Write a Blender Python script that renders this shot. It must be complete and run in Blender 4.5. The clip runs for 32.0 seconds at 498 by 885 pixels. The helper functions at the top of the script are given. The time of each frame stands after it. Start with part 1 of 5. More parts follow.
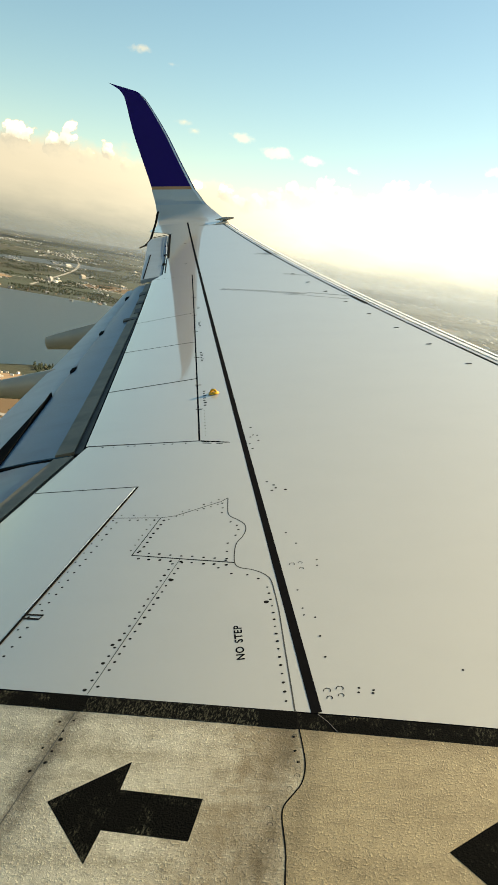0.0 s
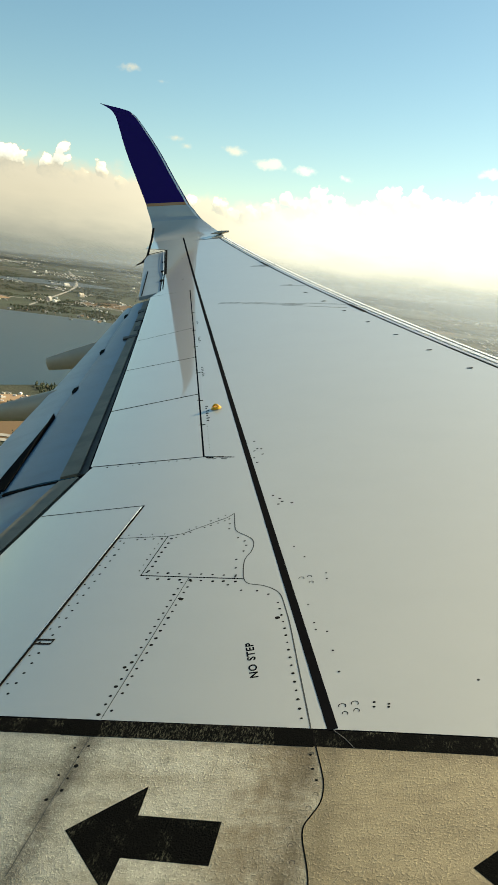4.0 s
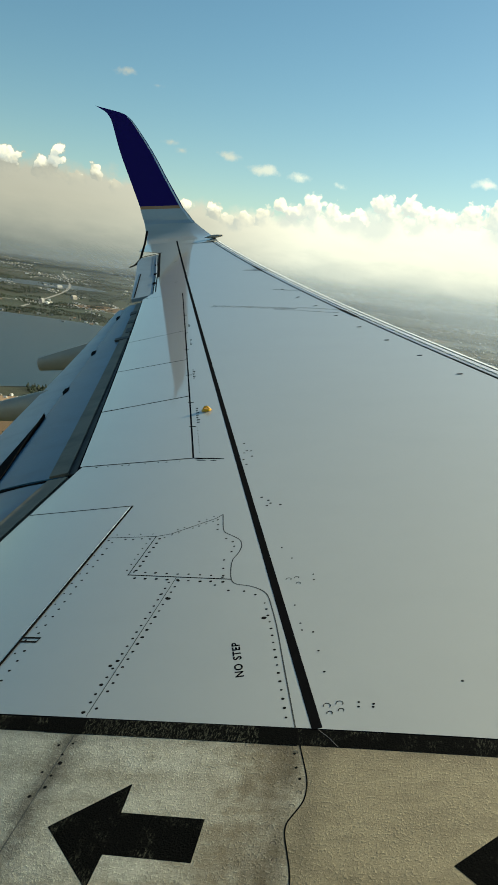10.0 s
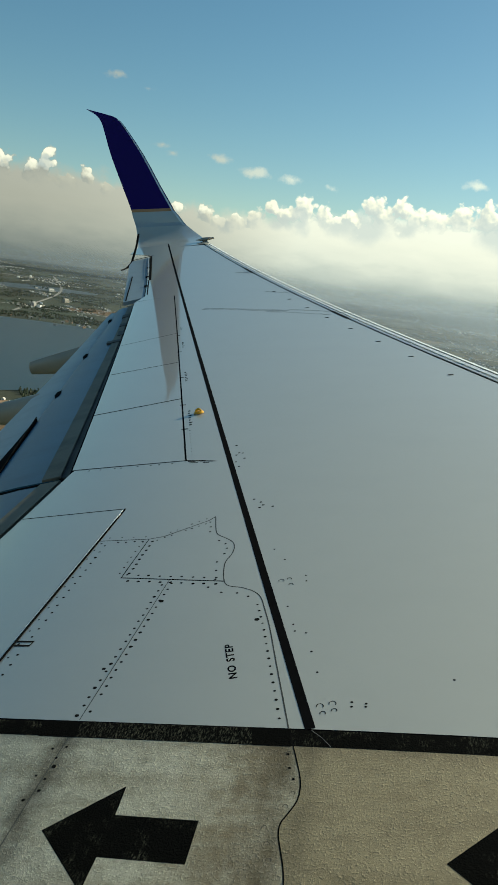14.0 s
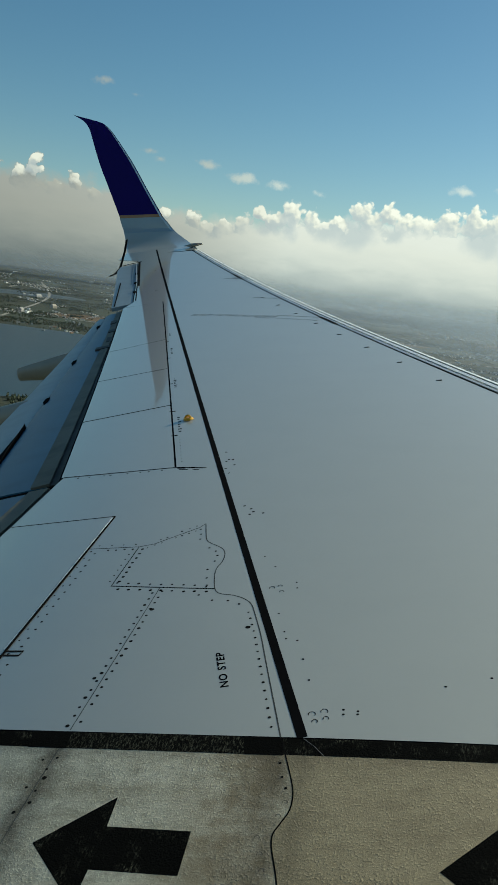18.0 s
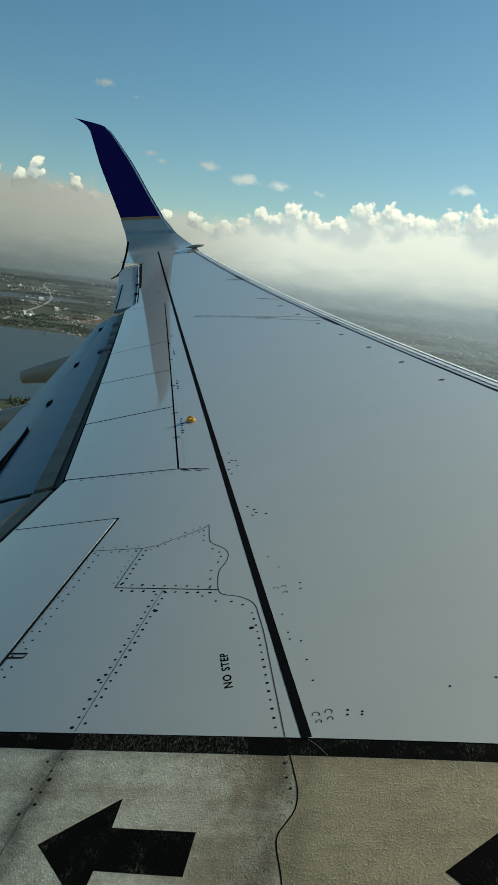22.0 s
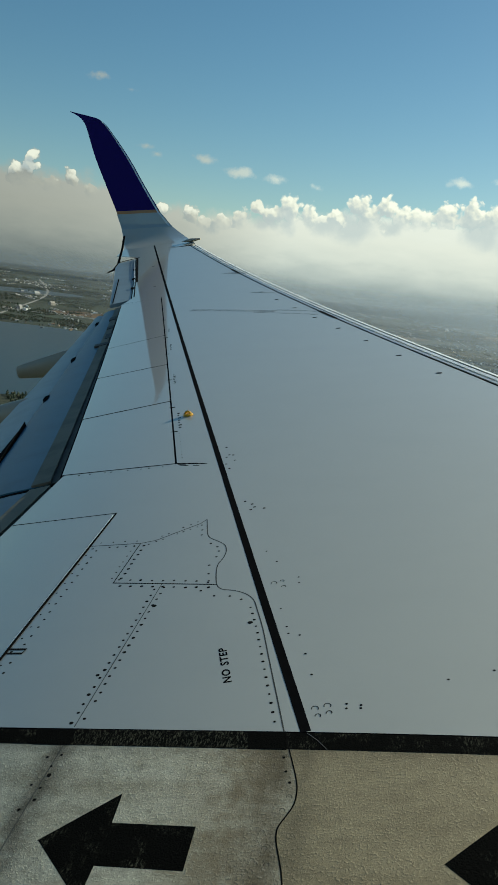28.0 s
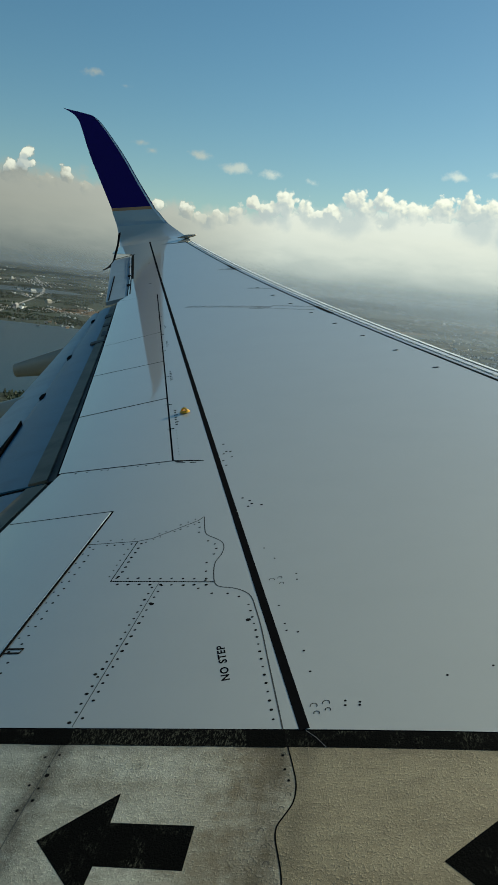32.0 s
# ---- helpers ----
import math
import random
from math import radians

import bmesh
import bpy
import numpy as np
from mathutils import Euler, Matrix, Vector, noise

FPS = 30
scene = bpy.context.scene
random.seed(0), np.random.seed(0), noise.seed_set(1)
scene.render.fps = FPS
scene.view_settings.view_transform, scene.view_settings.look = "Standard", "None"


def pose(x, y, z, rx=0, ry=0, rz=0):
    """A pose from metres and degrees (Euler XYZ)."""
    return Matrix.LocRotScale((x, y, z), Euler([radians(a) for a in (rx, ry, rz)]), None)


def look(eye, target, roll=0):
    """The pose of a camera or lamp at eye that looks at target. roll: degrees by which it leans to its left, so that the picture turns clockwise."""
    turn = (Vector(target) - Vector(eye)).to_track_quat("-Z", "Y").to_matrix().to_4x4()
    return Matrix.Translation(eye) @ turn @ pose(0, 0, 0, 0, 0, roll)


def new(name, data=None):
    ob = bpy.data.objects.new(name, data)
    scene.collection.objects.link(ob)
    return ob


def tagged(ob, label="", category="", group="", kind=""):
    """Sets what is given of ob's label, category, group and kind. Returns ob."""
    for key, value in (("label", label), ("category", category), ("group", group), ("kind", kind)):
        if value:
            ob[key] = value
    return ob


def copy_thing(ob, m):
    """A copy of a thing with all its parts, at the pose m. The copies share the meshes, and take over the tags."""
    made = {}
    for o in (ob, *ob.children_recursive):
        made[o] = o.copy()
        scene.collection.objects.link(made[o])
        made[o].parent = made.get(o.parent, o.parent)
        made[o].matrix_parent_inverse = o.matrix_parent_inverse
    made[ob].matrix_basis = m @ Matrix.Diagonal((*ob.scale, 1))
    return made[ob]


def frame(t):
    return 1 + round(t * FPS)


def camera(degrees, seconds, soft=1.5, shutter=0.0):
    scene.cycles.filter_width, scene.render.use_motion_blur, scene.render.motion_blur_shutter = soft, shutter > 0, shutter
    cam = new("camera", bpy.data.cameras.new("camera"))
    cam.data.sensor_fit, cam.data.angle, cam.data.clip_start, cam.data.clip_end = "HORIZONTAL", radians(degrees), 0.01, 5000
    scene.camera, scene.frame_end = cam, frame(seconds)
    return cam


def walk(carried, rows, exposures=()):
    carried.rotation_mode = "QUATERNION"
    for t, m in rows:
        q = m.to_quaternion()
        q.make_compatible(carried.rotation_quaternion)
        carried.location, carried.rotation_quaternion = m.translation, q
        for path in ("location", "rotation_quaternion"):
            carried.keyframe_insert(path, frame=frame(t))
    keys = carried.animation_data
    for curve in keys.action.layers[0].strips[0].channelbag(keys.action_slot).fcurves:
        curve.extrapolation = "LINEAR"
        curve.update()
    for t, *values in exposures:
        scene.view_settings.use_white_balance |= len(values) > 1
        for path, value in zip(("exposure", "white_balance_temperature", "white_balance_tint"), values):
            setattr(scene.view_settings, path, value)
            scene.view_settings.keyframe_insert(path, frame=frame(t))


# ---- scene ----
cam = camera(37.0, 32.0, soft=1.2)

# seconds, x, y, z, yaw, pitch, roll of the hand-held camera
PATH = [
    (0, -0.0077, 0.0032, -0.0081, 15.52, -13.71, 9.36),
    (0.5, -0.0028, 0.0073, -0.0026, 15.24, -14.07, 8.18),
    (1, -0.0043, -0.0032, 0.0095, 15.13, -13.95, 7.61),
    (1.5, -0.0123, 0.0038, 0.0066, 14.96, -13.47, 6.90),
    (2, -0.0037, 0.0021, 0.0161, 16.09, -14.25, 5.68),
    (2.5, 0.0002, 0.0136, 0.0111, 17.58, -14.91, 5.22),
    (3, -0.0089, 0.0080, 0.0126, 16.41, -13.54, 6.41),
    (3.5, -0.0129, 0.0099, 0.0093, 15.89, -12.80, 7.06),
    (5.5, -0.0053, 0.0088, 0.0079, 16.37, -13.60, 6.25),
    (6, -0.0031, 0.0044, 0.0087, 16.03, -12.65, 6.91),
    (6.5, -0.0075, 0.0005, -0.0010, 16.05, -10.72, 8.00),
    (7, -0.0194, -0.0023, -0.0024, 15.83, -12.36, 8.20),
    (7.5, -0.0030, -0.0019, -0.0034, 16.32, -12.11, 7.79),
    (8, -0.0059, -0.0050, -0.0035, 16.03, -12.01, 7.91),
    (8.5, -0.0043, -0.0038, -0.0003, 15.66, -12.08, 7.93),
    (9, -0.0037, -0.0013, -0.0061, 15.55, -12.28, 8.03),
    (9.5, -0.0036, -0.0010, -0.0043, 15.34, -12.44, 7.96),
    (10, -0.0000, 0.0008, -0.0040, 15.31, -12.47, 7.85),
    (10.5, -0.0000, 0.0065, -0.0076, 15.23, -12.50, 7.72),
    (11, -0.0017, -0.0039, -0.0040, 16.07, -12.16, 7.93),
    (11.5, -0.0027, -0.0026, -0.0029, 15.49, -12.19, 7.86),
    (12, -0.0002, -0.0006, -0.0072, 15.17, -12.29, 7.79),
    (12.5, -0.0011, 0.0017, -0.0090, 14.91, -12.11, 7.75),
    (13, 0.0013, -0.0017, -0.0086, 14.69, -12.00, 7.77),
    (13.5, 0.0009, 0.0000, -0.0085, 14.48, -12.06, 7.84),
    (14, 0.0080, -0.0058, -0.0015, 14.81, -12.24, 7.51),
    (14.5, 0.0092, -0.0016, -0.0025, 14.34, -12.29, 7.32),
    (16.5, -0.0039, -0.0025, 0.0044, 14.20, -11.76, 7.74),
    (17, 0.0048, -0.0071, 0.0087, 14.21, -11.69, 7.36),
    (17.5, -0.0056, -0.0004, 0.0029, 14.34, -11.68, 7.45),
    (18, 0.0011, -0.0045, 0.0055, 13.99, -11.74, 7.44),
    (18.5, 0.0005, -0.0021, -0.0024, 14.32, -11.73, 7.55),
    (19, 0.0017, -0.0038, -0.0006, 14.53, -11.76, 7.65),
    (19.5, 0.0050, -0.0021, 0.0004, 13.84, -11.77, 7.35),
    (20, 0.0061, -0.0024, 0.0018, 13.57, -11.64, 7.12),
    (20.5, 0.0052, 0.0009, -0.0013, 13.39, -11.70, 7.25),
    (21, 0.0050, 0.0034, -0.0021, 12.97, -11.75, 7.13),
    (21.5, 0.0066, -0.0026, 0.0040, 13.21, -11.73, 7.04),
    (22, 0.0042, -0.0050, 0.0048, 14.24, -11.69, 6.95),
    (22.5, 0.0034, -0.0020, -0.0011, 14.37, -11.68, 7.06),
    (23, 0.0000, -0.0000, 0.0000, 13.76, -11.80, 7.00),
    (23.5, 0.0054, -0.0041, 0.0043, 13.45, -11.70, 6.75),
    (24, 0.0063, -0.0008, 0.0025, 13.24, -11.79, 6.68),
    (24.5, 0.0076, 0.0003, 0.0048, 13.08, -11.94, 6.61),
    (25, 0.0083, -0.0026, 0.0072, 12.83, -11.86, 6.55),
    (25.5, 0.0081, -0.0025, 0.0084, 13.55, -11.78, 6.60),
    (27.5, 0.0057, 0.0014, 0.0022, 13.64, -11.96, 6.61),
    (28, 0.0015, -0.0026, 0.0076, 13.97, -12.14, 6.74),
    (28.5, 0.0033, -0.0015, 0.0084, 13.83, -12.38, 6.52),
    (29, 0.0050, -0.0028, 0.0159, 13.80, -12.58, 6.58),
    (29.5, 0.0031, 0.0013, 0.0118, 13.66, -12.39, 6.58),
    (30, 0.0038, 0.0023, 0.0098, 13.58, -12.33, 6.50),
    (30.5, 0.0063, -0.0023, 0.0151, 13.53, -12.38, 6.36),
    (31, 0.0052, -0.0002, 0.0153, 13.63, -12.49, 6.35),
    (31.5, 0.0082, 0.0003, 0.0171, 13.54, -12.60, 6.38),
    (32, 0.0048, 0.0124, 0.0071, 13.79, -12.42, 6.20),
]
EXPOSURES = [(0.0, 1.22, 10200, 3), (2.0, 1.2, 9900, 2), (3.5, 1.14, 9300, 0), (6.0, 0.68, 8500, -3), (9.5, 0.66, 8100, -5), (11.0, 0.33, 7400, -8), (14.5, 0.3, 7350, -8), (16.5, 0.0, 6650, -7), (20.0, 0.15, 6950, -7), (32.0, 0.07, 6850, -7)]


def eye_pose(x, y, z, yaw, pitch, roll):
    return pose(x, y, z) @ Euler((0, 0, radians(yaw))).to_matrix().to_4x4() @ Euler((radians(90 + pitch), 0, 0)).to_matrix().to_4x4() @ pose(0, 0, 0, 0, 0, roll)


walk(cam, [(t, eye_pose(*r)) for t, *r in PATH], EXPOSURES)

# ---------------------------------------------------------------- world and sun
SUN_AZ, SUN_EL = 42.0, 28.0
world = bpy.data.worlds.new("sky_world")
scene.world = world
world.use_nodes = True
wn = world.node_tree
sky = wn.nodes.new("ShaderNodeTexSky")
sky.sky_type, sky.sun_disc = "NISHITA", False
sky.sun_elevation, sky.sun_rotation = radians(SUN_EL), radians(SUN_AZ)
sky.altitude, sky.air_density, sky.dust_density, sky.ozone_density = 200.0, 1.05, 0.45, 3.0
wn.nodes["Background"].inputs["Strength"].default_value = 0.085
clear = wn.nodes.new("ShaderNodeHueSaturation")
clear.inputs["Saturation"].default_value, clear.inputs["Hue"].default_value = 1.17, 0.496
wn.links.new(sky.outputs["Color"], clear.inputs["Color"])
wn.links.new(clear.outputs["Color"], wn.nodes["Background"].inputs["Color"])

sun_data = bpy.data.lights.new("sun", "SUN")
sun_data.energy, sun_data.angle, sun_data.color = 5.0, radians(0.6), (1.0, 0.93, 0.82)
sun = new("sun", sun_data)
az, el = radians(SUN_AZ), radians(SUN_EL)
sun_way = Vector((math.sin(az) * math.cos(el), math.cos(az) * math.cos(el), math.sin(el)))
sun.matrix_world = look(sun_way * 100, (0, 0, 0))


# ---------------------------------------------------------------- materials
def material(name):
    m = bpy.data.materials.new(name)
    m.use_nodes = True
    return m, m.node_tree, m.node_tree.nodes["Principled BSDF"]


def node(nt, kind, **inputs):
    n = nt.nodes.new(kind)
    for key, value in inputs.items():
        n.inputs[key.replace("_", " ")].default_value = value
    return n


def ramp(nt, fac, stops):
    r = nt.nodes.new("ShaderNodeValToRGB")
    e = r.color_ramp.elements
    while len(e) < len(stops):
        e.new(0.5)
    for el_, (p, c) in zip(e, stops):
        el_.position, el_.color = p, (*c, 1) if len(c) == 3 else c
    nt.links.new(fac, r.inputs["Fac"])
    return r.outputs["Color"]


def noise_of(nt, scale, detail=4.0, rough=0.55, vec=None, stretch=None):
    n = node(nt, "ShaderNodeTexNoise", Scale=scale, Detail=detail, Roughness=rough)
    if vec is None:
        vec = nt.nodes.new("ShaderNodeTexCoord").outputs["Object"]
    if stretch:
        mp = nt.nodes.new("ShaderNodeMapping")
        mp.inputs["Scale"].default_value = stretch
        nt.links.new(vec, mp.inputs["Vector"])
        vec = mp.outputs["Vector"]
    nt.links.new(vec, n.inputs["Vector"])
    return n.outputs["Fac"]


def mixed(nt, fac, a, b, mode="MIX"):
    m = nt.nodes.new("ShaderNodeMix")
    m.data_type, m.blend_type = "RGBA", mode
    for value, sock in ((fac, m.inputs[0]), (a, m.inputs[6]), (b, m.inputs[7])):
        if isinstance(value, (int, float)):
            sock.default_value = value
        elif isinstance(value, tuple):
            sock.default_value = (*value, 1)
        else:
            nt.links.new(value, sock)
    return m.outputs[2]


def bumped(nt, bsdf, height, strength, distance):
    b = node(nt, "ShaderNodeBump", Strength=strength, Distance=distance)
    nt.links.new(height, b.inputs["Height"])
    nt.links.new(b.outputs["Normal"], bsdf.inputs["Normal"])


def paint(name, colour, dirt, rough, coat=0.0, streak=0.25, gloss=0.5):
    """Aircraft paint: a plain coat with faint stains drawn out along the airflow, and slight unevenness."""
    m, nt, b = material(name)
    stain = noise_of(nt, 3.0, 7, 0.66, stretch=(0.7, 1.3, 1))
    grain = noise_of(nt, 900, 2, 0.6)
    col = mixed(nt, ramp(nt, stain, [(0.42, (0, 0, 0)), (0.8, (streak * 1.6,) * 3)]), colour, dirt)
    col = mixed(nt, ramp(nt, grain, [(0.3, (0, 0, 0)), (0.7, (0.16,) * 3)]), col, dirt)
    nt.links.new(col, b.inputs["Base Color"])
    nt.links.new(ramp(nt, grain, [(0.3, (rough * 0.9,) * 3), (0.7, (rough * 1.1,) * 3)]), b.inputs["Roughness"])
    b.inputs["Specular IOR Level"].default_value = gloss
    b.inputs["Coat Weight"].default_value, b.inputs["Coat Roughness"].default_value = coat, 0.05
    b.inputs["Coat IOR"].default_value = 1.85
    return m


WHITE = paint("white_wing_paint", (0.50, 0.488, 0.435), (0.37, 0.36, 0.32), 0.6, 1.0, 0.10, 1.0)
# grey paint with the blue sky's reflection put into its base colour
FLAP_SKY_GREY = paint("sky_tinted_flap_paint", (0.055, 0.145, 0.22), (0.025, 0.055, 0.08), 0.4, 0.1, 0.3, 0.35)
SIDE_GREY = paint("grey_fuselage_paint", (0.17, 0.20, 0.23), (0.12, 0.13, 0.14), 0.4, 0.3, 0.2)
AILERON_GREY = paint("pale_aileron_paint", (0.26, 0.31, 0.34), (0.15, 0.17, 0.18), 0.4, 0.1, 0.3)
BLUE = paint("dark_blue_paint", (0.009, 0.0008, 0.115), (0.010, 0.003, 0.08), 0.5, 0.0, 0.1, 0.12)
PALE = paint("pale_grey_paint", (0.36, 0.40, 0.42), (0.25, 0.27, 0.28), 0.35, 0.2, 0.25)
ORANGE = paint("orange_line_paint", (0.42, 0.19, 0.06), (0.3, 0.15, 0.07), 0.35, 0.2, 0.2)
TAN = paint("grey_fairing_paint", (0.40, 0.33, 0.245), (0.2, 0.18, 0.15), 0.4, 0.1, 0.4)


def plain(name, colour, rough, metal=0.0, grain=0.0, gloss=0.5):
    m, nt, b = material(name)
    b.inputs["Specular IOR Level"].default_value = gloss
    b.inputs["Roughness"].default_value, b.inputs["Metallic"].default_value = rough, metal
    dark = tuple(c * 0.55 for c in colour)
    nt.links.new(mixed(nt, ramp(nt, noise_of(nt, 18, 4, 0.65), [(0.4, (0, 0, 0)), (0.75, (0.8,) * 3)]), colour, dark), b.inputs["Base Color"])
    if grain:
        bumped(nt, b, noise_of(nt, 220, 2), grain, 0.002)
    return m


SEAL = plain("black_rubber_seal", (0.006, 0.006, 0.007), 1.0, grain=0.2, gloss=0.02)
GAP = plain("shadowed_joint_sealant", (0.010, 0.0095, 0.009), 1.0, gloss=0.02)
RIVET = plain("dark_fastener", (0.014, 0.013, 0.012), 1.0, gloss=0.03)
METAL = plain("polished_aluminium", (0.88, 0.88, 0.86), 0.36, 0.25)
EDGE_METAL = plain("weathered_edge_metal", (0.62, 0.68, 0.72), 0.4, 0.3)
YELLOW = plain("yellow_enamel", (0.75, 0.38, 0.02), 0.35)
GREY_SEAL = plain("grey_joint_sealant", (0.075, 0.075, 0.07), 0.8, gloss=0.1)
INK = plain("black_stencil_ink", (0.008, 0.008, 0.009), 1.0, gloss=0.02)
COVE = paint("dark_cove_paint", (0.075, 0.068, 0.055), (0.022, 0.019, 0.015), 0.6, 0.0, 0.6, 0.2)
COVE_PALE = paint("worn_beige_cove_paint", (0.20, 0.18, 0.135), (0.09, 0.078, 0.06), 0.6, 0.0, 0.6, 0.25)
COVE_OIL = plain("oily_brown_metal", (0.05, 0.04, 0.03), 0.6)
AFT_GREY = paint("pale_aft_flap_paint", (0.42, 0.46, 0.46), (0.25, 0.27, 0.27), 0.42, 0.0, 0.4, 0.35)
TAB_GREY = plain("grey_tab_paint", (0.16, 0.155, 0.15), 0.6, gloss=0.3)


def nonskid(name, light, dark, grime=(), blotch=0.5):
    """Coarse grit in beige paint: specks, mottling and drawn-out dirty patches."""
    m, nt, b = material(name)
    grit = noise_of(nt, 330, 3, 0.65)
    lump = noise_of(nt, 150, 2, 0.5)
    patch = noise_of(nt, 4.5, 6, 0.72, stretch=(0.6, 1.7, 1))
    mottle = noise_of(nt, 34, 5, 0.7)
    col = mixed(nt, ramp(nt, patch, [(0.45, (0, 0, 0)), (0.70, (0.9,) * 3)]), light, dark)
    col = mixed(nt, ramp(nt, mottle, [(0.44, (0, 0, 0)), (0.72, (blotch,) * 3)]), col, tuple(c * 0.6 for c in dark))
    col = mixed(nt, ramp(nt, grit, [(0.55, (0, 0, 0)), (0.70, (0.6,) * 3)]), col, tuple(c * 0.35 for c in dark))
    col = mixed(nt, ramp(nt, lump, [(0.56, (0, 0, 0)), (0.72, (0.35,) * 3)]), col, tuple(min(0.8, c * 1.3) for c in light))
    sep = nt.nodes.new("ShaderNodeSeparateXYZ")
    nt.links.new(nt.nodes.new("ShaderNodeTexCoord").outputs["Object"], sep.inputs[0])
    for axis, centre, reach, most, colour in grime:
        off = nt.nodes.new("ShaderNodeMath")
        off.operation = "SUBTRACT"
        nt.links.new(sep.outputs[axis], off.inputs[0])
        off.inputs[1].default_value = centre
        size = nt.nodes.new("ShaderNodeMath")
        size.operation = "ABSOLUTE"
        nt.links.new(off.outputs[0], size.inputs[0])
        fall = nt.nodes.new("ShaderNodeMapRange")
        for key, value in (("From Min", 0.0), ("From Max", reach), ("To Min", most), ("To Max", 0.0)):
            fall.inputs[key].default_value = value
        nt.links.new(size.outputs[0], fall.inputs["Value"])
        f = nt.nodes.new("ShaderNodeMath")
        f.operation = "MULTIPLY"
        nt.links.new(fall.outputs["Result"], f.inputs[0])
        nt.links.new(ramp(nt, noise_of(nt, 9, 6, 0.75, stretch=(1.0, 0.6, 1)), [(0.34, (0.3,) * 3), (0.6, (1, 1, 1))]), f.inputs[1])
        col = mixed(nt, f.outputs[0], col, colour)
    nt.links.new(col, b.inputs["Base Color"])
    b.inputs["Roughness"].default_value = 0.6
    b.inputs["Specular IOR Level"].default_value = 0.35
    add = nt.nodes.new("ShaderNodeMath")
    add.operation = "ADD"
    nt.links.new(ramp(nt, grit, [(0.3, (0, 0, 0)), (0.8, (0.35,) * 3)]), add.inputs[0])
    nt.links.new(ramp(nt, lump, [(0.5, (0, 0, 0)), (0.8, (1, 1, 1))]), add.inputs[1])
    bumped(nt, b, add.outputs[0], 0.24, 0.004)
    return m


GRIME = (0.085, 0.066, 0.040)
WALK_LIGHT = nonskid("beige_grit_paint", (0.68, 0.61, 0.46), (0.36, 0.285, 0.175), (("X", -1.118, 0.075, 1.0, GRIME), ("X", -0.44, 0.13, 0.9, GRIME), ("X", -0.55, 0.20, 0.75, (0.20, 0.14, 0.07)), ("Y", 1.63, 0.05, 0.5, GRIME)))
WALK_DARK = nonskid("worn_beige_grit_paint", (0.385, 0.31, 0.19), (0.26, 0.205, 0.122), (("X", -0.38, 0.06, 0.4, GRIME), ("Y", 1.63, 0.04, 0.4, GRIME)), 0.35)


def worn_black(name, amount, spread=0.5):
    """Black line paint over grit, rubbed through in specks."""
    m, nt, b = material(name)
    wear = noise_of(nt, 130, 5, 0.75, stretch=(1.5, 0.5, 1))
    where = noise_of(nt, 9, 4, 0.6)
    f = nt.nodes.new("ShaderNodeMath")
    f.operation = "MULTIPLY"
    nt.links.new(ramp(nt, wear, [(0.5, (0, 0, 0)), (0.7, (1, 1, 1))]), f.inputs[0])
    nt.links.new(ramp(nt, where, [(spread, (0, 0, 0)), (spread + 0.16, (amount,) * 3)]), f.inputs[1])
    nt.links.new(mixed(nt, f.outputs[0], (0.0035, 0.0037, 0.0033), (0.30, 0.29, 0.21)), b.inputs["Base Color"])
    b.inputs["Roughness"].default_value = 0.9
    b.inputs["Specular IOR Level"].default_value = 0.03
    bumped(nt, b, noise_of(nt, 170, 3, 0.6), 0.5, 0.003)
    return m


LINE_BLACK = worn_black("black_line_paint", 0.45, 0.47)
LINE_WORN = worn_black("rubbed_black_line_paint", 0.36, 0.25)
ARROW_BLACK = worn_black("worn_black_arrow_paint", 0.35, 0.5)
PATCH_BLACK = worn_black("fresh_black_patch_paint", 0.1, 0.6)

# ---------------------------------------------------------------- helpers for the wing
WING = Matrix(((0.971342, -0.089211, -0.220308, 0.323457), (0.050200, 0.982982, -0.176712, 0.259449), (0.232324, 0.160588, 0.959290, -1.408429), (0, 0, 0, 1)))
BEND = 0.0032


def rise(y):
    """Height of the upper surface: the wing bends up towards its tip."""
    return BEND * y * y


def slat_x(y):
    return 3.04 - 0.5009 * y - (0.062 * math.sin(math.pi * (y - 5.03) / 9.67) if y > 5.03 else 0)


def stripe_x(y):
    return 0.1945 - 0.3527 * y


def top(x, y):
    """Height of the skin: flat behind the rear seal, curving down towards the leading edge ahead of it."""
    return rise(y) - 0.02 * max(0.0, x - stripe_x(y)) ** 2


def hinge_x(y):
    return -1.411 - 0.326 * (y - 3.861)


def trail_x(y):
    return -2.104 if y < 3.762 else -2.104 - 0.2995 * (y - 3.762)


def cambered(me):
    """Let the skin behind the rear spar turn gently aft, as a cambered wing does."""
    vectors = []
    for f in me.polygons:
        for i in f.loop_indices:
            if f.normal.z < 0.8:
                vectors.append(tuple(f.normal))
                continue
            p = me.vertices[me.loops[i].vertex_index].co
            d = p.x - stripe_x(p.y)
            a, ahead = radians(min(CAMBER_MOST, max(0.0, -CAMBER * d))), max(0.0, d)
            n = Vector((0.076 * ahead - math.sin(a), 0.0141 * ahead - 2 * BEND * p.y, math.cos(a))).normalized()
            vectors.append(tuple(n))
    me.normals_split_custom_set(vectors)


CAMBER, CAMBER_MOST = 9.5, 15.0


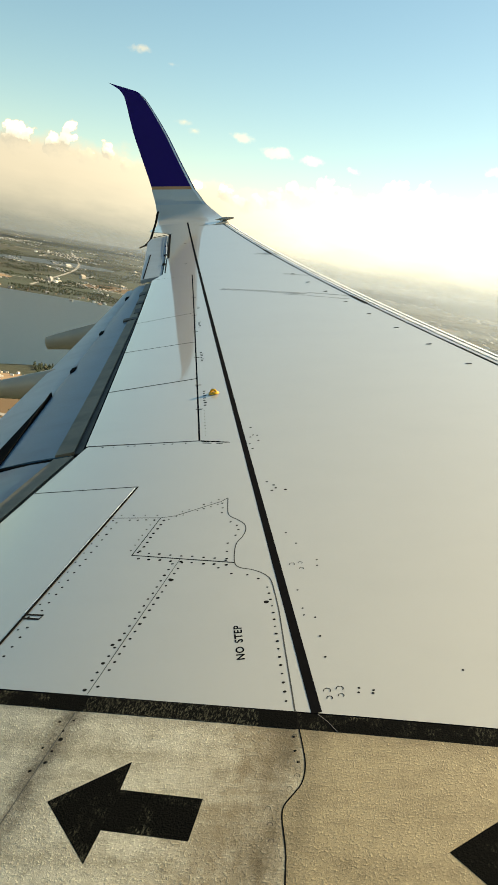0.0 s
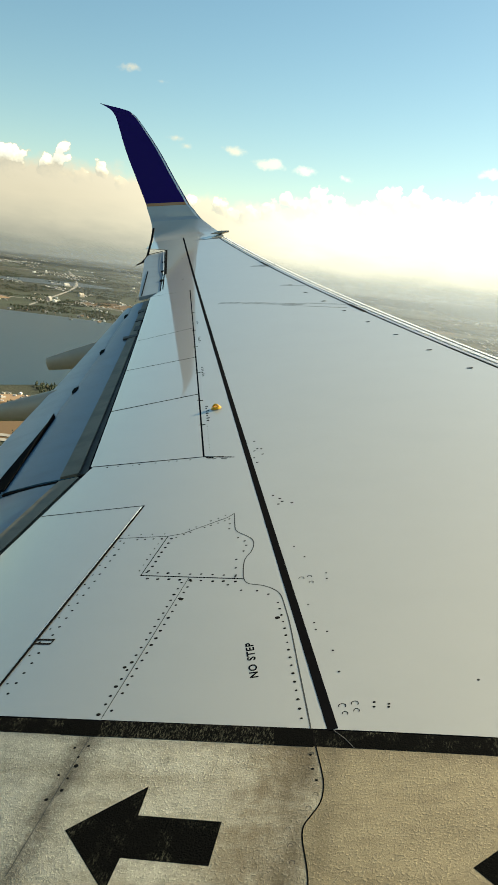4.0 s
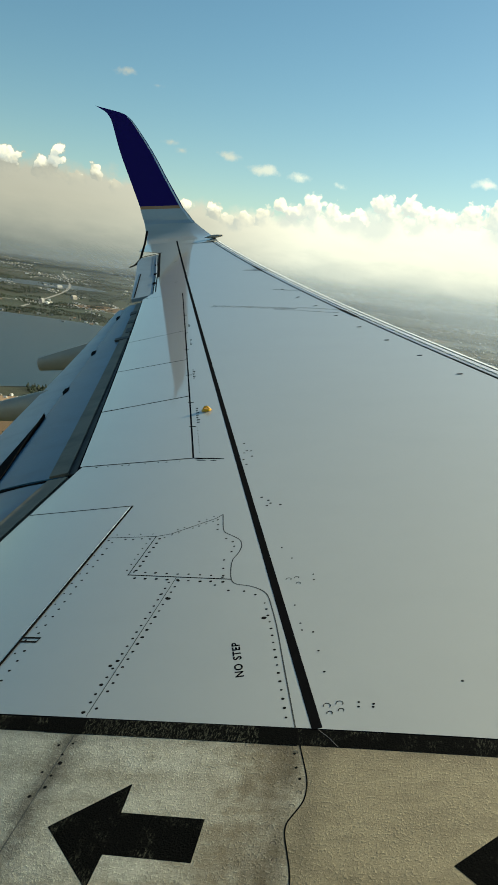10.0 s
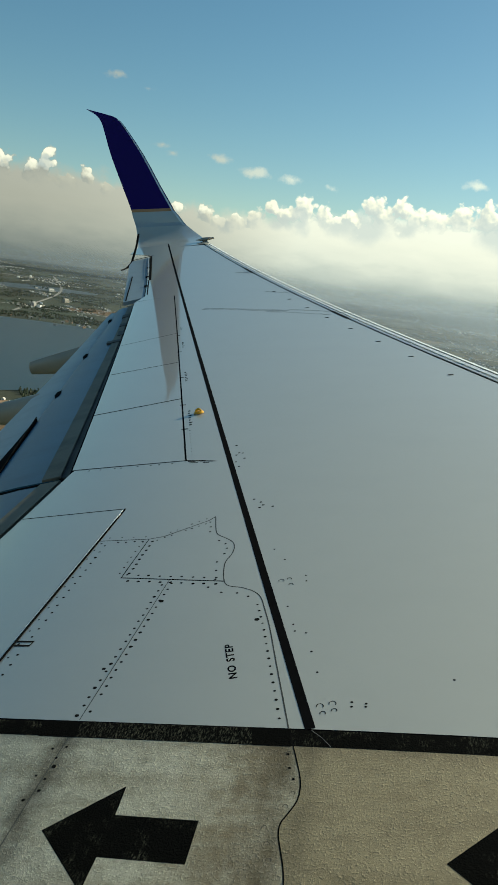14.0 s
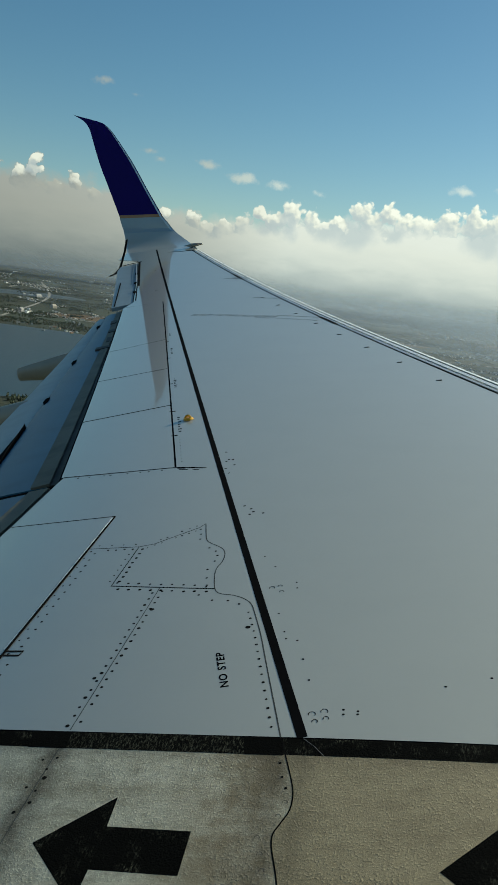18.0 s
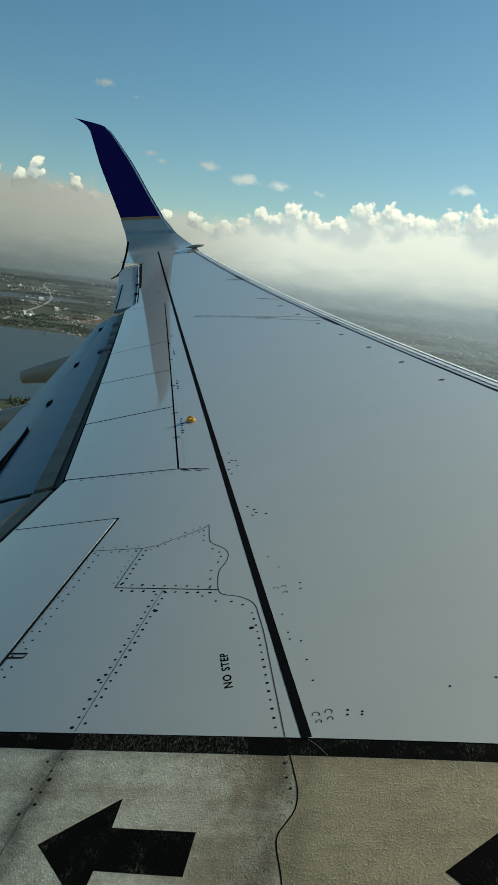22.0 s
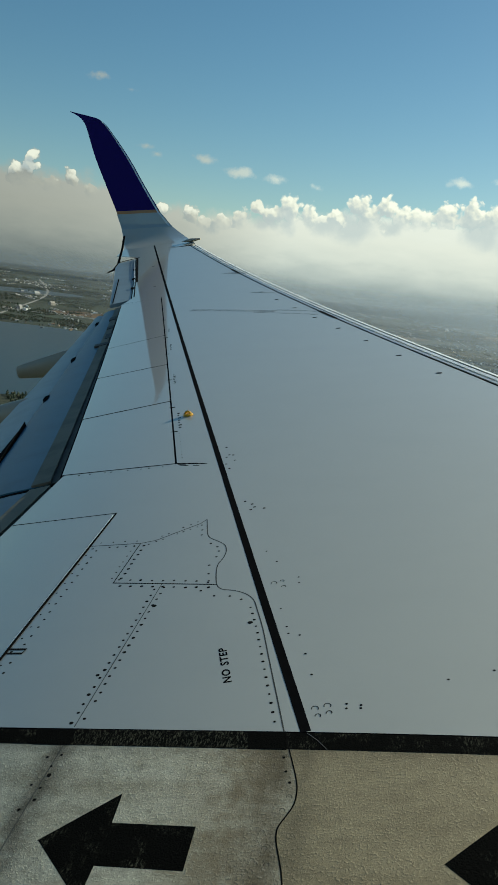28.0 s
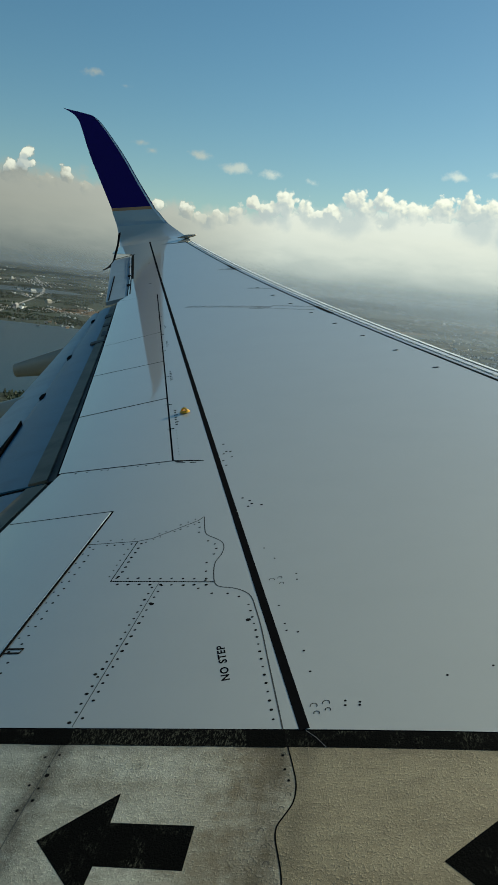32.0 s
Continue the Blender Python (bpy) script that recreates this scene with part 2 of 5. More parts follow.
def part(name, bm, mat, parent, label="", smooth=True, sharp=35, edge=None):
    bm.normal_update()
    if smooth:
        for f in bm.faces:
            f.smooth = True
        for e in bm.edges:
            if len(e.link_faces) == 2 and e.calc_face_angle(0) > radians(sharp):
                e.smooth = False
    me = bpy.data.meshes.new(name)
    bm.to_mesh(me)
    bm.free()
    me.materials.append(mat)
    if edge:
        me.materials.append(edge)
        for f in me.polygons:
            f.material_index = 0 if f.normal.z > 0.7 else 1
        cambered(me)
    ob = new(name, me)
    ob.parent = parent
    if label:
        tagged(ob, label)
    return ob


def sheet(outline, lift=0.0, thick=0.008, inset=0.0, step=0.5):
    """A plate that follows the wing's bend, from its outline in plan; inset leaves a joint round it."""
    bm = bmesh.new()
    face = bm.faces.new([bm.verts.new((x, y, 0)) for x, y in outline])
    bm.normal_update()
    if face.normal.z < 0:
        face.normal_flip()
    if inset:
        made = bmesh.ops.inset_region(bm, faces=[face], thickness=inset, use_even_offset=True)
        bmesh.ops.delete(bm, geom=made["faces"], context="FACES")
    ys = [v.co.y for v in bm.verts]
    y = math.ceil(min(ys) / step) * step
    while y < max(ys):
        bmesh.ops.bisect_plane(bm, geom=bm.verts[:] + bm.edges[:] + bm.faces[:], plane_co=(0, y, 0), plane_no=(0, 1, 0))
        y += step
    xs = [v.co.x for v in bm.verts]
    if max(xs) > 0 or max(xs) - min(xs) > 0.5:
        x = -6.0
        while x < max(xs):
            bmesh.ops.bisect_plane(bm, geom=bm.verts[:] + bm.edges[:] + bm.faces[:], plane_co=(x, 0, 0), plane_no=(1, 0, 0))
            x += 0.25
    loose = [v for v in bm.verts if not v.link_faces]
    bmesh.ops.delete(bm, geom=loose, context="VERTS")
    for v in bm.verts:
        v.co.z = top(v.co.x, v.co.y) + lift
    if thick:
        made = bmesh.ops.extrude_face_region(bm, geom=bm.faces[:], use_keep_orig=True)
        low = {g for g in made["geom"] if isinstance(g, bmesh.types.BMVert)}
        for v in low:
            v.co.z -= thick
        bmesh.ops.recalc_face_normals(bm, faces=bm.faces[:])
    return bm


def ribbon(line, width, lift, thick=0.002):
    """A strip of a width along a line in plan."""
    pts = [Vector(p) for p in line]
    left, right = [], []
    for i, p in enumerate(pts):
        d = (pts[min(i + 1, len(pts) - 1)] - pts[max(i - 1, 0)]).normalized()
        n = Vector((-d.y, d.x))
        left.append(p + n * width / 2)
        right.append(p - n * width / 2)
    bm = bmesh.new()
    rows = [[bm.verts.new((q.x, q.y, top(q.x, q.y) + lift + dz)) for q in (a, b) for dz in (0, -thick)] for a, b in zip(left, right)]
    for (a, al, b, bl), (c, cl, d, dl) in zip(rows, rows[1:]):
        bm.faces.new((a, c, d, b))
        bm.faces.new((al, bl, dl, cl))
        bm.faces.new((a, al, cl, c))
        bm.faces.new((b, d, dl, bl))
    for r in (rows[0], rows[-1]):
        bm.faces.new((r[0], r[2], r[3], r[1]))
    bmesh.ops.recalc_face_normals(bm, faces=bm.faces[:])
    return bm


def smooth_line(points, per=6):
    """A rounded line through some points (Catmull-Rom)."""
    p = [Vector(q) for q in points]
    p = [2 * p[0] - p[1], *p, 2 * p[-1] - p[-2]]
    out = []
    for a, b, c, d in zip(p, p[1:], p[2:], p[3:]):
        for i in range(per):
            t = i / per
            out.append(0.5 * (2 * b + (c - a) * t + (2 * a - 5 * b + 4 * c - d) * t * t + (3 * b - a - 3 * c + d) * t ** 3))
    return [tuple(q) for q in out] + [tuple(p[-2])]


def loft(sections, closed=True, caps=True):
    bm = bmesh.new()
    rows = [[bm.verts.new(p) for p in s] for s in sections]
    n = len(rows[0])
    for a, b in zip(rows, rows[1:]):
        for i in range(n if closed else n - 1):
            j = (i + 1) % n
            bm.faces.new((a[i], a[j], b[j], b[i]))
    if caps and closed:
        bm.faces.new(rows[0])
        bm.faces.new(rows[-1])
    bmesh.ops.recalc_face_normals(bm, faces=bm.faces[:])
    return bm


# ---------------------------------------------------------------- the wing
wing = new("aircraft_wing")
wing.matrix_world = WING
tagged(wing, "white painted airliner wing with black seams and upturned blue winglet", "aircraft wing")

SEAM = [(-0.452, 1.693), (-0.478, 1.78), (-0.513, 1.896), (-0.556, 2.039), (-0.604, 2.2), (-0.646, 2.32), (-0.676, 2.396), (-0.713, 2.437), (-0.764, 2.464), (-0.820, 2.478), (-0.849, 2.514),
        (-0.873, 2.603), (-0.882, 2.673), (-0.871, 2.73), (-0.872, 2.792), (-0.892, 2.845), (-0.934, 2.885), (-0.973, 2.915), (-0.999, 2.96), (-1.039, 3.108)]
SEAM_FINE = smooth_line(SEAM, 3)
seam_low, seam_high = smooth_line(SEAM[:11], 3), smooth_line(SEAM[10:], 3)
BOX_TOP = [(-1.555, 2.888), (-1.305, 2.895), (-1.238, 2.917), (-1.174, 2.972), (-1.06, 3.069), (-1.039, 3.108)]
TIP_Y = 14.55

# the plain fuselage side behind the eye
bm = bmesh.new()
tube = []
for i in range(49):
    x = -16 + 26 * i / 48
    r = 1.88 * min(1.0, (0.35 + (x + 16) / 9) if x < -10.15 else 1.0)
    tube.append([bm.verts.new((x, -2.12 + r * math.cos(a), 1.2 + r * 1.06 * math.sin(a))) for a in (2 * math.pi * k / 40 for k in range(40))])
for a, b in zip(tube, tube[1:]):
    for k in range(40):
        bm.faces.new((a[k], a[(k + 1) % 40], b[(k + 1) % 40], b[k]))
bm.faces.new(tube[0])
bm.faces.new(tube[-1])
bmesh.ops.recalc_face_normals(bm, faces=bm.faces[:])
me = bpy.data.meshes.new("wall_fuselage")
bm.to_mesh(me)
bm.free()
for f in me.polygons:
    f.use_smooth = len(f.vertices) == 4
me.materials.append(SIDE_GREY)
body_side = new("wall_fuselage", me)
body_side.matrix_world = WING
tagged(body_side, "plain grey painted fuselage side", "fuselage", kind="structure")

# dark core under the joints, closed below
core = [(2.95, 0.1), (slat_x(TIP_Y), TIP_Y), (-5.02, TIP_Y), (-5.0, 13.6), (-3.78, 9.75), (trail_x(9.5) + 0.03, 9.5), (trail_x(3.762) + 0.02, 3.762), (-2.08, 0.1)]
part("wing_core", sheet(core, -0.0065, 0.10), GAP, wing, "dark sealant under the panel joints")
low = [(2.3, 0.1), (slat_x(TIP_Y) - 0.1, TIP_Y), (-4.95, TIP_Y), (trail_x(9.5) + 0.3, 9.5), (-1.7, 3.76), (-1.7, 0.1)]
part("lower_skin", sheet(low, -0.13, 0.16), FLAP_SKY_GREY, wing, "grey painted lower skin")

G = 0.0015  # half a joint
box = [(stripe_x(1.695), 1.695), (slat_x(1.695), 1.695), (slat_x(TIP_Y), TIP_Y), (-4.22, 14.8), (stripe_x(14.86) + 0.01, 14.86)]
part("upper_skin", sheet(box, 0, 0.006, G), WHITE, wing, edge=GAP)
aft = [(-0.452, 1.695), (stripe_x(1.695) - 0.001, 1.695), (stripe_x(14.86) + 0.005, 14.86), (-5.70, 14.9), (-5.62, 14.2), (-5.04, 13.72), (-3.80, 9.86), (-3.815, 9.52), (hinge_x(9.66), 9.664), (hinge_x(3.861), 3.861), (-2.099, 3.80),
       (-2.104, 3.762), (-2.104, 3.155), (-1.555, 3.232)] + BOX_TOP[:-1] + [(-1.039, 3.108)] + seam_high[::-1][1:] + seam_low[::-1][1:-1]
part("aft_skin", sheet(aft, 0, 0.006, G), WHITE, wing, edge=GAP)
access = [(-1.309, 2.552), (-0.849, 2.514)] + seam_high[1:] + BOX_TOP[-2:0:-1]
access_panel = part("access_panel", sheet(access, 0, 0.006, G), WHITE, wing, edge=GAP)
step_panel = part("panel", sheet([(-1.11, 1.695), (-0.452, 1.695)] + seam_low[1:] + [(-1.087, 2.533)], 0, 0.006, G), WHITE, wing, edge=GAP)
side_panel = part("panel", sheet([(-1.555, 1.695), (-1.11, 1.695), (-1.087, 2.533), (-1.309, 2.552), (-1.305, 2.895), (-1.555, 2.888)], 0, 0.006, G), WHITE, wing, edge=GAP)
spoiler_in = part("spoiler", sheet([(-2.104, 1.695), (-1.555, 1.695), (-1.555, 3.232), (-2.104, 3.155)], 0.001, 0.02, 0.004), WHITE, wing, "white inboard spoiler panel", edge=GAP)
JOINTS = [(3.861, 3.80), (5.112, 4.858), (6.22, 5.98), (7.417, 7.09), (9.66, 9.50)]
for (ya, yb), (yc, yd) in zip(JOINTS, JOINTS[1:]):
    part("spoiler", sheet([(hinge_x(ya) - 0.012, ya), (hinge_x(yc) - 0.012, yc), (trail_x(yd), yd), (trail_x(yb), yb)], 0.001, 0.02, 0.004), WHITE, wing, "white outboard spoiler panel", edge=GAP)

# aileron and its tab, outboard of the flap
aileron = part("aileron", sheet([(-3.80, 9.80), (-5.00, 13.56), (-5.27, 13.36), (-5.17, 12.9), (-4.05, 9.64)], -0.008, 0.05, 0.0), AILERON_GREY, wing, "pale grey painted aileron")
part("aileron_gap", ribbon([(-3.80, 9.95), (-4.19, 11.15)], 0.016, 0.001), GAP, aileron)
part("aileron_gap", ribbon([(-4.17, 11.15), (-4.98, 13.60)], 0.040, 0.001), GAP, aileron)
part("bare_edge", ribbon([(-4.22, 11.2), (-5.00, 13.5)], 0.012, 0.004), METAL, aileron, "bare metal aileron edge")
part("aileron_gap", ribbon([(-4.96, 13.66), (-5.30, 13.38)], 0.06, 0.001), GAP, aileron)
part("tab_gap", ribbon([(-4.03, 9.70), (-4.66, 11.68)], 0.018, -0.004), GAP, aileron)
for y in (10.6, 11.4, 12.3):
    part("hinge_bracket", ribbon([(-3.83 - 0.3211 * (y - 9.86) + 0.02, y), (-3.83 - 0.3211 * (y - 9.86) - 0.02, y + 0.12)], 0.05, 0.006, 0.01), GAP, aileron)

# sealant beads in the joints
def bead(line, width, parent=None, lift=0.0003, mat=None):
    part("joint_bead", ribbon(line, width, lift, 0.004), mat or GAP, parent or wing)


bead(SEAM_FINE, 0.0045, mat=GREY_SEAL)
bead([(-1.111, 1.70), (-1.087, 2.53)], 0.0026, mat=GREY_SEAL)
bead([(-1.312, 2.552), (-0.849, 2.514)], 0.006)
bead([(-1.309, 2.552), (-1.305, 2.895)], 0.004)
bead(BOX_TOP, 0.004)
bead([(-1.554, 1.70), (-1.554, 3.234)], 0.009, lift=0.0014)
bead([(-2.10, 3.155), (-1.553, 3.233)], 0.007, lift=0.0014)
bead([(-2.10, 3.802), (-1.411, 3.861)], 0.006, lift=0.0014)
for (ya, yb), wide in zip(JOINTS[1:4], (0.015, 0.011, 0.007)):
    bead([(hinge_x(ya) - 0.012, ya), (trail_x(yb), yb)], wide, lift=0.0014)
part("bare_edge", ribbon([(-1.563, 2.11), (-1.563, 3.215)], 0.0045, 0.0016, 0.003), METAL, spoiler_in, "bare metal edge")
# black strip standing in for the shade in the gap behind the fixed edge
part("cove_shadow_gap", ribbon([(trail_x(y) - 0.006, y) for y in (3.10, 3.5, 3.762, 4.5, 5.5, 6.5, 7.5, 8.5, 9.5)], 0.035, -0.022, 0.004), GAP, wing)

# black seal along the rear spar
part("seal_strip", ribbon([(stripe_x(y) + 0.014, y) for y in np.linspace(1.695, 14.9, 28)], 0.031, 0.0004), SEAL, wing, "black rubber seal strip")
part("hinge_seal", ribbon([(hinge_x(y) - 0.006, y) for y in np.arange(3.861, 9.7, 0.4)], 0.014, -0.001), SEAL, wing)

# walkway with its border line
SEAM_WALK = [(-0.449, 1.695), (-0.43, 1.632), (-0.403, 1.55), (-0.388, 1.493), (-0.388, 1.438), (-0.406, 1.393), (-0.419, 1.362), (-0.417, 1.326), (-0.401, 1.273), (-0.387, 1.222), (-0.37, 1.12)]
seam_walk = smooth_line(SEAM_WALK[1:], 3)
walk_aft = part("walkway", sheet([(-2.104, 0.1), (-0.37, 0.1)] + seam_walk[::-1] + [(-2.104, 1.63)], 0.0, 0.008, 0.002), WALK_LIGHT, wing, "beige gritty non-slip walkway, stained along its seam", edge=GAP)
walk_fore = part("walkway", sheet([(2.6, 0.1), (2.0, 1.63)] + seam_walk + [(-0.37, 0.1)], 0.0, 0.008, 0.002), WALK_DARK, wing, "brownish gritty non-slip walkway", edge=GAP)
bead(smooth_line(SEAM_WALK, 3), 0.004)
bead([(-1.112, 1.62), (-1.116, 1.42), (-1.119, 1.15)], 0.0026, mat=GREY_SEAL)
part("border_line", sheet([(-2.1, 1.626), (2.0, 1.626), (1.97, 1.692), (-2.1, 1.688)], 0.0004, 0.006), LINE_BLACK, wing, "worn black walkway border line")
part("border_stretch", sheet([(-1.095, 1.625), (-0.54, 1.625), (-0.545, 1.692), (-1.10, 1.691)], 0.0006, 0.002), LINE_WORN, wing, "rubbed speckled stretch of the border line")
part("scratch", ribbon([(-0.385, 1.69), (-0.352, 1.662), (-0.322, 1.627)], 0.0016, 0.0009, 0.0008), TAB_GREY, wing)
for x0, x1 in ((-1.215, -1.09), (-0.545, -0.435)):
    part("border_patch", sheet([(x0, 1.624), (x1, 1.624), (x1 - 0.01, 1.692), (x0 - 0.015, 1.692)], 0.0007, 0.002), PATCH_BLACK, wing, "fresh black paint patch")

ARROW = [(-1.031, 1.292), (-0.858, 1.451), (-0.852, 1.355), (-0.626, 1.355), (-0.624, 1.228), (-0.85, 1.228), (-0.852, 1.132)]
part("arrow", sheet(ARROW, 0.0004, 0.003), ARROW_BLACK, wing, "worn black painted arrow")
part("arrow", sheet([(x + 1.004, y - 0.006) for x, y in ARROW], 0.0004, 0.003), ARROW_BLACK, wing, "worn black painted arrow")

bead([(slat_x(y) + 0.004, y) for y in np.linspace(0.5, 14.5, 30)], 0.016, lift=0.001)
# slats: a thin painted edge strip, then the bright nose
NOSE = [(0.058, -0.001), (0.09, -0.004), (0.13, -0.012), (0.17, -0.028), (0.20, -0.055), (0.215, -0.09), (0.20, -0.14), (0.12, -0.17), (0.04, -0.16)]
for ya, yb in ((0.1, 4.4), (4.415, 7.86), (7.875, 11.2), (11.215, 14.5)):
    sections, edge = [], []
    for i in range(7):
        y = ya + (yb - ya) * i / 6
        s = 1.25 - 0.02 * y
        sections.append([(slat_x(y) + a * s, y + 0.4 * a * s, top(slat_x(y), y) + b * s - 0.06 * a * s) for a, b in NOSE])
        edge.append((slat_x(y) + 0.032 * s, y))
    slat = part("slat", loft(sections), METAL, wing, "polished aluminium leading edge slat")
    lip = []
    for i in range(13):
        y = ya + (yb - ya) * i / 12
        s = 1.25 - 0.02 * y
        lip.append([(slat_x(y) + a * s, y + 0.4 * a * s, top(slat_x(y), y) + b * s - 0.06 * a * s) for a, b in ((0.098, -0.003), (0.108, -0.004), (0.108, -0.02), (0.098, -0.02))])
    part("slat_lip", loft(lip), GREY_SEAL, slat)
    part("slat_edge", ribbon(edge, 0.026, 0.001, 0.006), WHITE, slat)

# sooty gaps where one slat meets the next
for y in (11.2, 7.87):
    part("slat_joint", ribbon([(slat_x(y + d) + 0.004, y + d) for d in (-0.3, -0.1, 0.1)], 0.032, 0.003), GAP, wing)

# ---- flaps: main and aft segment, drooped behind the fixed edge
def cove_section(y, c0, c1, lift=0.0):
    z = rise(y) - 0.035 + lift
    return [(trail_x(y) - c0 + 0.02, y, z), (trail_x(y) - c1, y, z - 0.10 * c1), (trail_x(y) - c1, y, z - 0.10 * c1 - 0.015), (trail_x(y) - c0 + 0.02, y, z - 0.02)]


def slot_z(y):
    return rise(y) - 0.045 - 0.158 * flap_c(y, 0.65, -0.07)


def flap_c(y, a, b):
    return a + b * (y - 4)


def flap_section(y, c0, c1, d0, d1, thick, nose):
    """Upper side from c0 to c1 behind the fixed edge, at drops d0 and d1, with a rounded nose and a thin rear edge."""
    x0, x1, z = trail_x(y) - c0, trail_x(y) - c1, rise(y)
    pts = []
    for i in range(7):
        a = radians(90 + 30 * i)
        pts.append((x0 - nose * 0.2 - math.cos(a) * -nose, z - d0 - nose + math.sin(a) * nose)) if i < 4 else None
    up = [(x0 + (x1 - x0) * f, z - d0 - (d1 - d0) * f + 0.012 * math.sin(math.pi * f)) for f in (0.0, 0.25, 0.5, 0.75, 1.0)]
    down = [(x1, z - d1 - 0.006), (x0 + (x1 - x0) * 0.5, z - (d0 + d1) / 2 - thick), (x0 + 0.03, z - d0 - thick)]
    front = [(x0 + 0.07, z - d0 - thick * 0.7), (x0 + 0.08, z - d0 - thick * 0.35), (x0 + 0.05, z - d0 - 0.012)]
    return [(p, y, q) for p, q in up + down + front]


for ya, yb in ((3.80, 9.48),):
    ys = [ya + (yb - ya) * i / 8 for i in range(9)]
    main = part("flap", loft([flap_section(y, 0.10, flap_c(y, 0.65, -0.07), 0.055, 0.04 + 0.158 * flap_c(y, 0.65, -0.07), 0.06, 0.03) for y in ys]), FLAP_SKY_GREY, wing, "grey glossy outboard flap, sky's blue reflection painted in")
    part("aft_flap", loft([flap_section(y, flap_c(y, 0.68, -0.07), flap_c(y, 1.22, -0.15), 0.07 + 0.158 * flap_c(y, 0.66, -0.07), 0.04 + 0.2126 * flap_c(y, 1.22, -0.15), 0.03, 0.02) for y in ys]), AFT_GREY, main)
    part("cove", loft([cove_section(y, 0.0, flap_c(y, 0.105, -0.011)) for y in ys]), COVE, wing, "streaky dark flap cove strip")
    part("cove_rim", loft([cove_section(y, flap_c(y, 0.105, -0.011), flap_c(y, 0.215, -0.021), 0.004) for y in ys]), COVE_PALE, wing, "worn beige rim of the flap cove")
    # slot between the two segments, with its dark brackets
    part("flap_slot", loft([[(trail_x(y) - flap_c(y, 0.645, -0.069), y, slot_z(y) - 0.004), (trail_x(y) - flap_c(y, 0.658, -0.0705), y, slot_z(y) - 0.006), (trail_x(y) - flap_c(y, 0.70, -0.075), y, slot_z(y) - 0.02), (trail_x(y) - flap_c(y, 0.64, -0.07), y, slot_z(y) - 0.03)] for y in ys]), FLAP_SKY_GREY, main)
    # solid black wedge painted as the shade inside the widening slot
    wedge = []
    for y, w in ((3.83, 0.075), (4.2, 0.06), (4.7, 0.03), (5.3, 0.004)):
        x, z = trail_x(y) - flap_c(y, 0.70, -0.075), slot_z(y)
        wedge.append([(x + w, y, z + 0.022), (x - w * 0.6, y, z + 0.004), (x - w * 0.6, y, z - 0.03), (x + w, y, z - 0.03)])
    part("slot_shade", loft(wedge), GAP, main)
    for y in (5.95, 7.25, 8.9):
        rows = []
        for d, h, w in ((-0.1, 0.0, 0.01), (-0.07, 0.010, 0.022), (0.03, 0.010, 0.018), (0.09, 0.0, 0.006)):
            x, z = trail_x(y + d) - flap_c(y + d, 0.655, -0.07), slot_z(y + d) + 0.008
            rows.append([(x + w, y + d, z + h), (x - w, y + d, z + h - 0.004), (x - w, y + d, z - 0.03), (x + w, y + d, z - 0.03)])
        part("slot_bracket", loft(rows), GAP, main)
    # oily track openings in the outer part of the cove
    for y, long, c0, c1 in ((7.45, 0.10, 0.02, 0.20), (7.75, 0.22, 0.01, 0.10), (8.25, 0.12, 0.03, 0.12), (8.75, 0.16, 0.05, 0.13)):
        part("cove_opening", loft([[(trail_x(v) - c0, v, rise(v) - 0.024), (trail_x(v) - c1, v, rise(v) - 0.022 - 0.10 * c1), (trail_x(v) - c1, v, rise(v) - 0.08), (trail_x(v) - c0, v, rise(v) - 0.08)] for v in (y, y + long)]), COVE_OIL, wing, "oily dark track opening")
ys = [0.3 + 3.44 * i / 5 for i in range(6)]
inner = part("flap", loft([flap_section(y, 0.10, 0.62, 0.055, 0.14, 0.06, 0.03) for y in ys]), FLAP_SKY_GREY, wing, "grey glossy inboard flap, sky's blue reflection painted in")
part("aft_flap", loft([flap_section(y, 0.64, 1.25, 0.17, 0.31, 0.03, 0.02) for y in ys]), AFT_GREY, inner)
part("cove", loft([cove_section(y, 0.0, 0.09) for y in ys]), COVE, wing, "streaky dark flap cove strip")
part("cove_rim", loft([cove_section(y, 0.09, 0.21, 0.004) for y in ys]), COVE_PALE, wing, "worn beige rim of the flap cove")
part("flap_joint", loft([[(trail_x(3.75) - c + 0.02, y, rise(3.76) - d) for y, d in ((3.75, 0.028 + 0.158 * c), (3.785, 0.028 + 0.158 * c), (3.785, 0.07 + 0.158 * c), (3.75, 0.07 + 0.158 * c))] for c in (0.03, 0.3, 0.65)]), GAP, wing, "dark joint between the flaps")


# flap track fairings: long canoes under the flap, their tails showing behind it
def canoe(x0, x1, y, z, width, height, droop):
    sections = []
    for i in range(15):
        f = i / 14
        r = max(0.2, min(1.0, 2.2 * f + 0.1, 0.42 + 1.35 * (1 - f)))
        cx, cz = x0 + (x1 - x0) * f, z - droop * f * f
        sections.append([(cx, y + width / 2 * r * math.cos(a), cz + height / 2 * r * math.sin(a)) for a in (2 * math.pi * k / 14 for k in range(14))])
    return loft(sections)


part("track_fairing", canoe(-2.9, -5.04, 8.6, -0.21, 0.26, 0.40, 0.08), TAN, wing, "tan grey canoe-shaped flap track fairing")
part("track_fairing", canoe(-2.2, -4.4, 6.3, -0.22, 0.3, 0.38, 0.04), TAN, wing, "tan grey canoe-shaped flap track fairing")

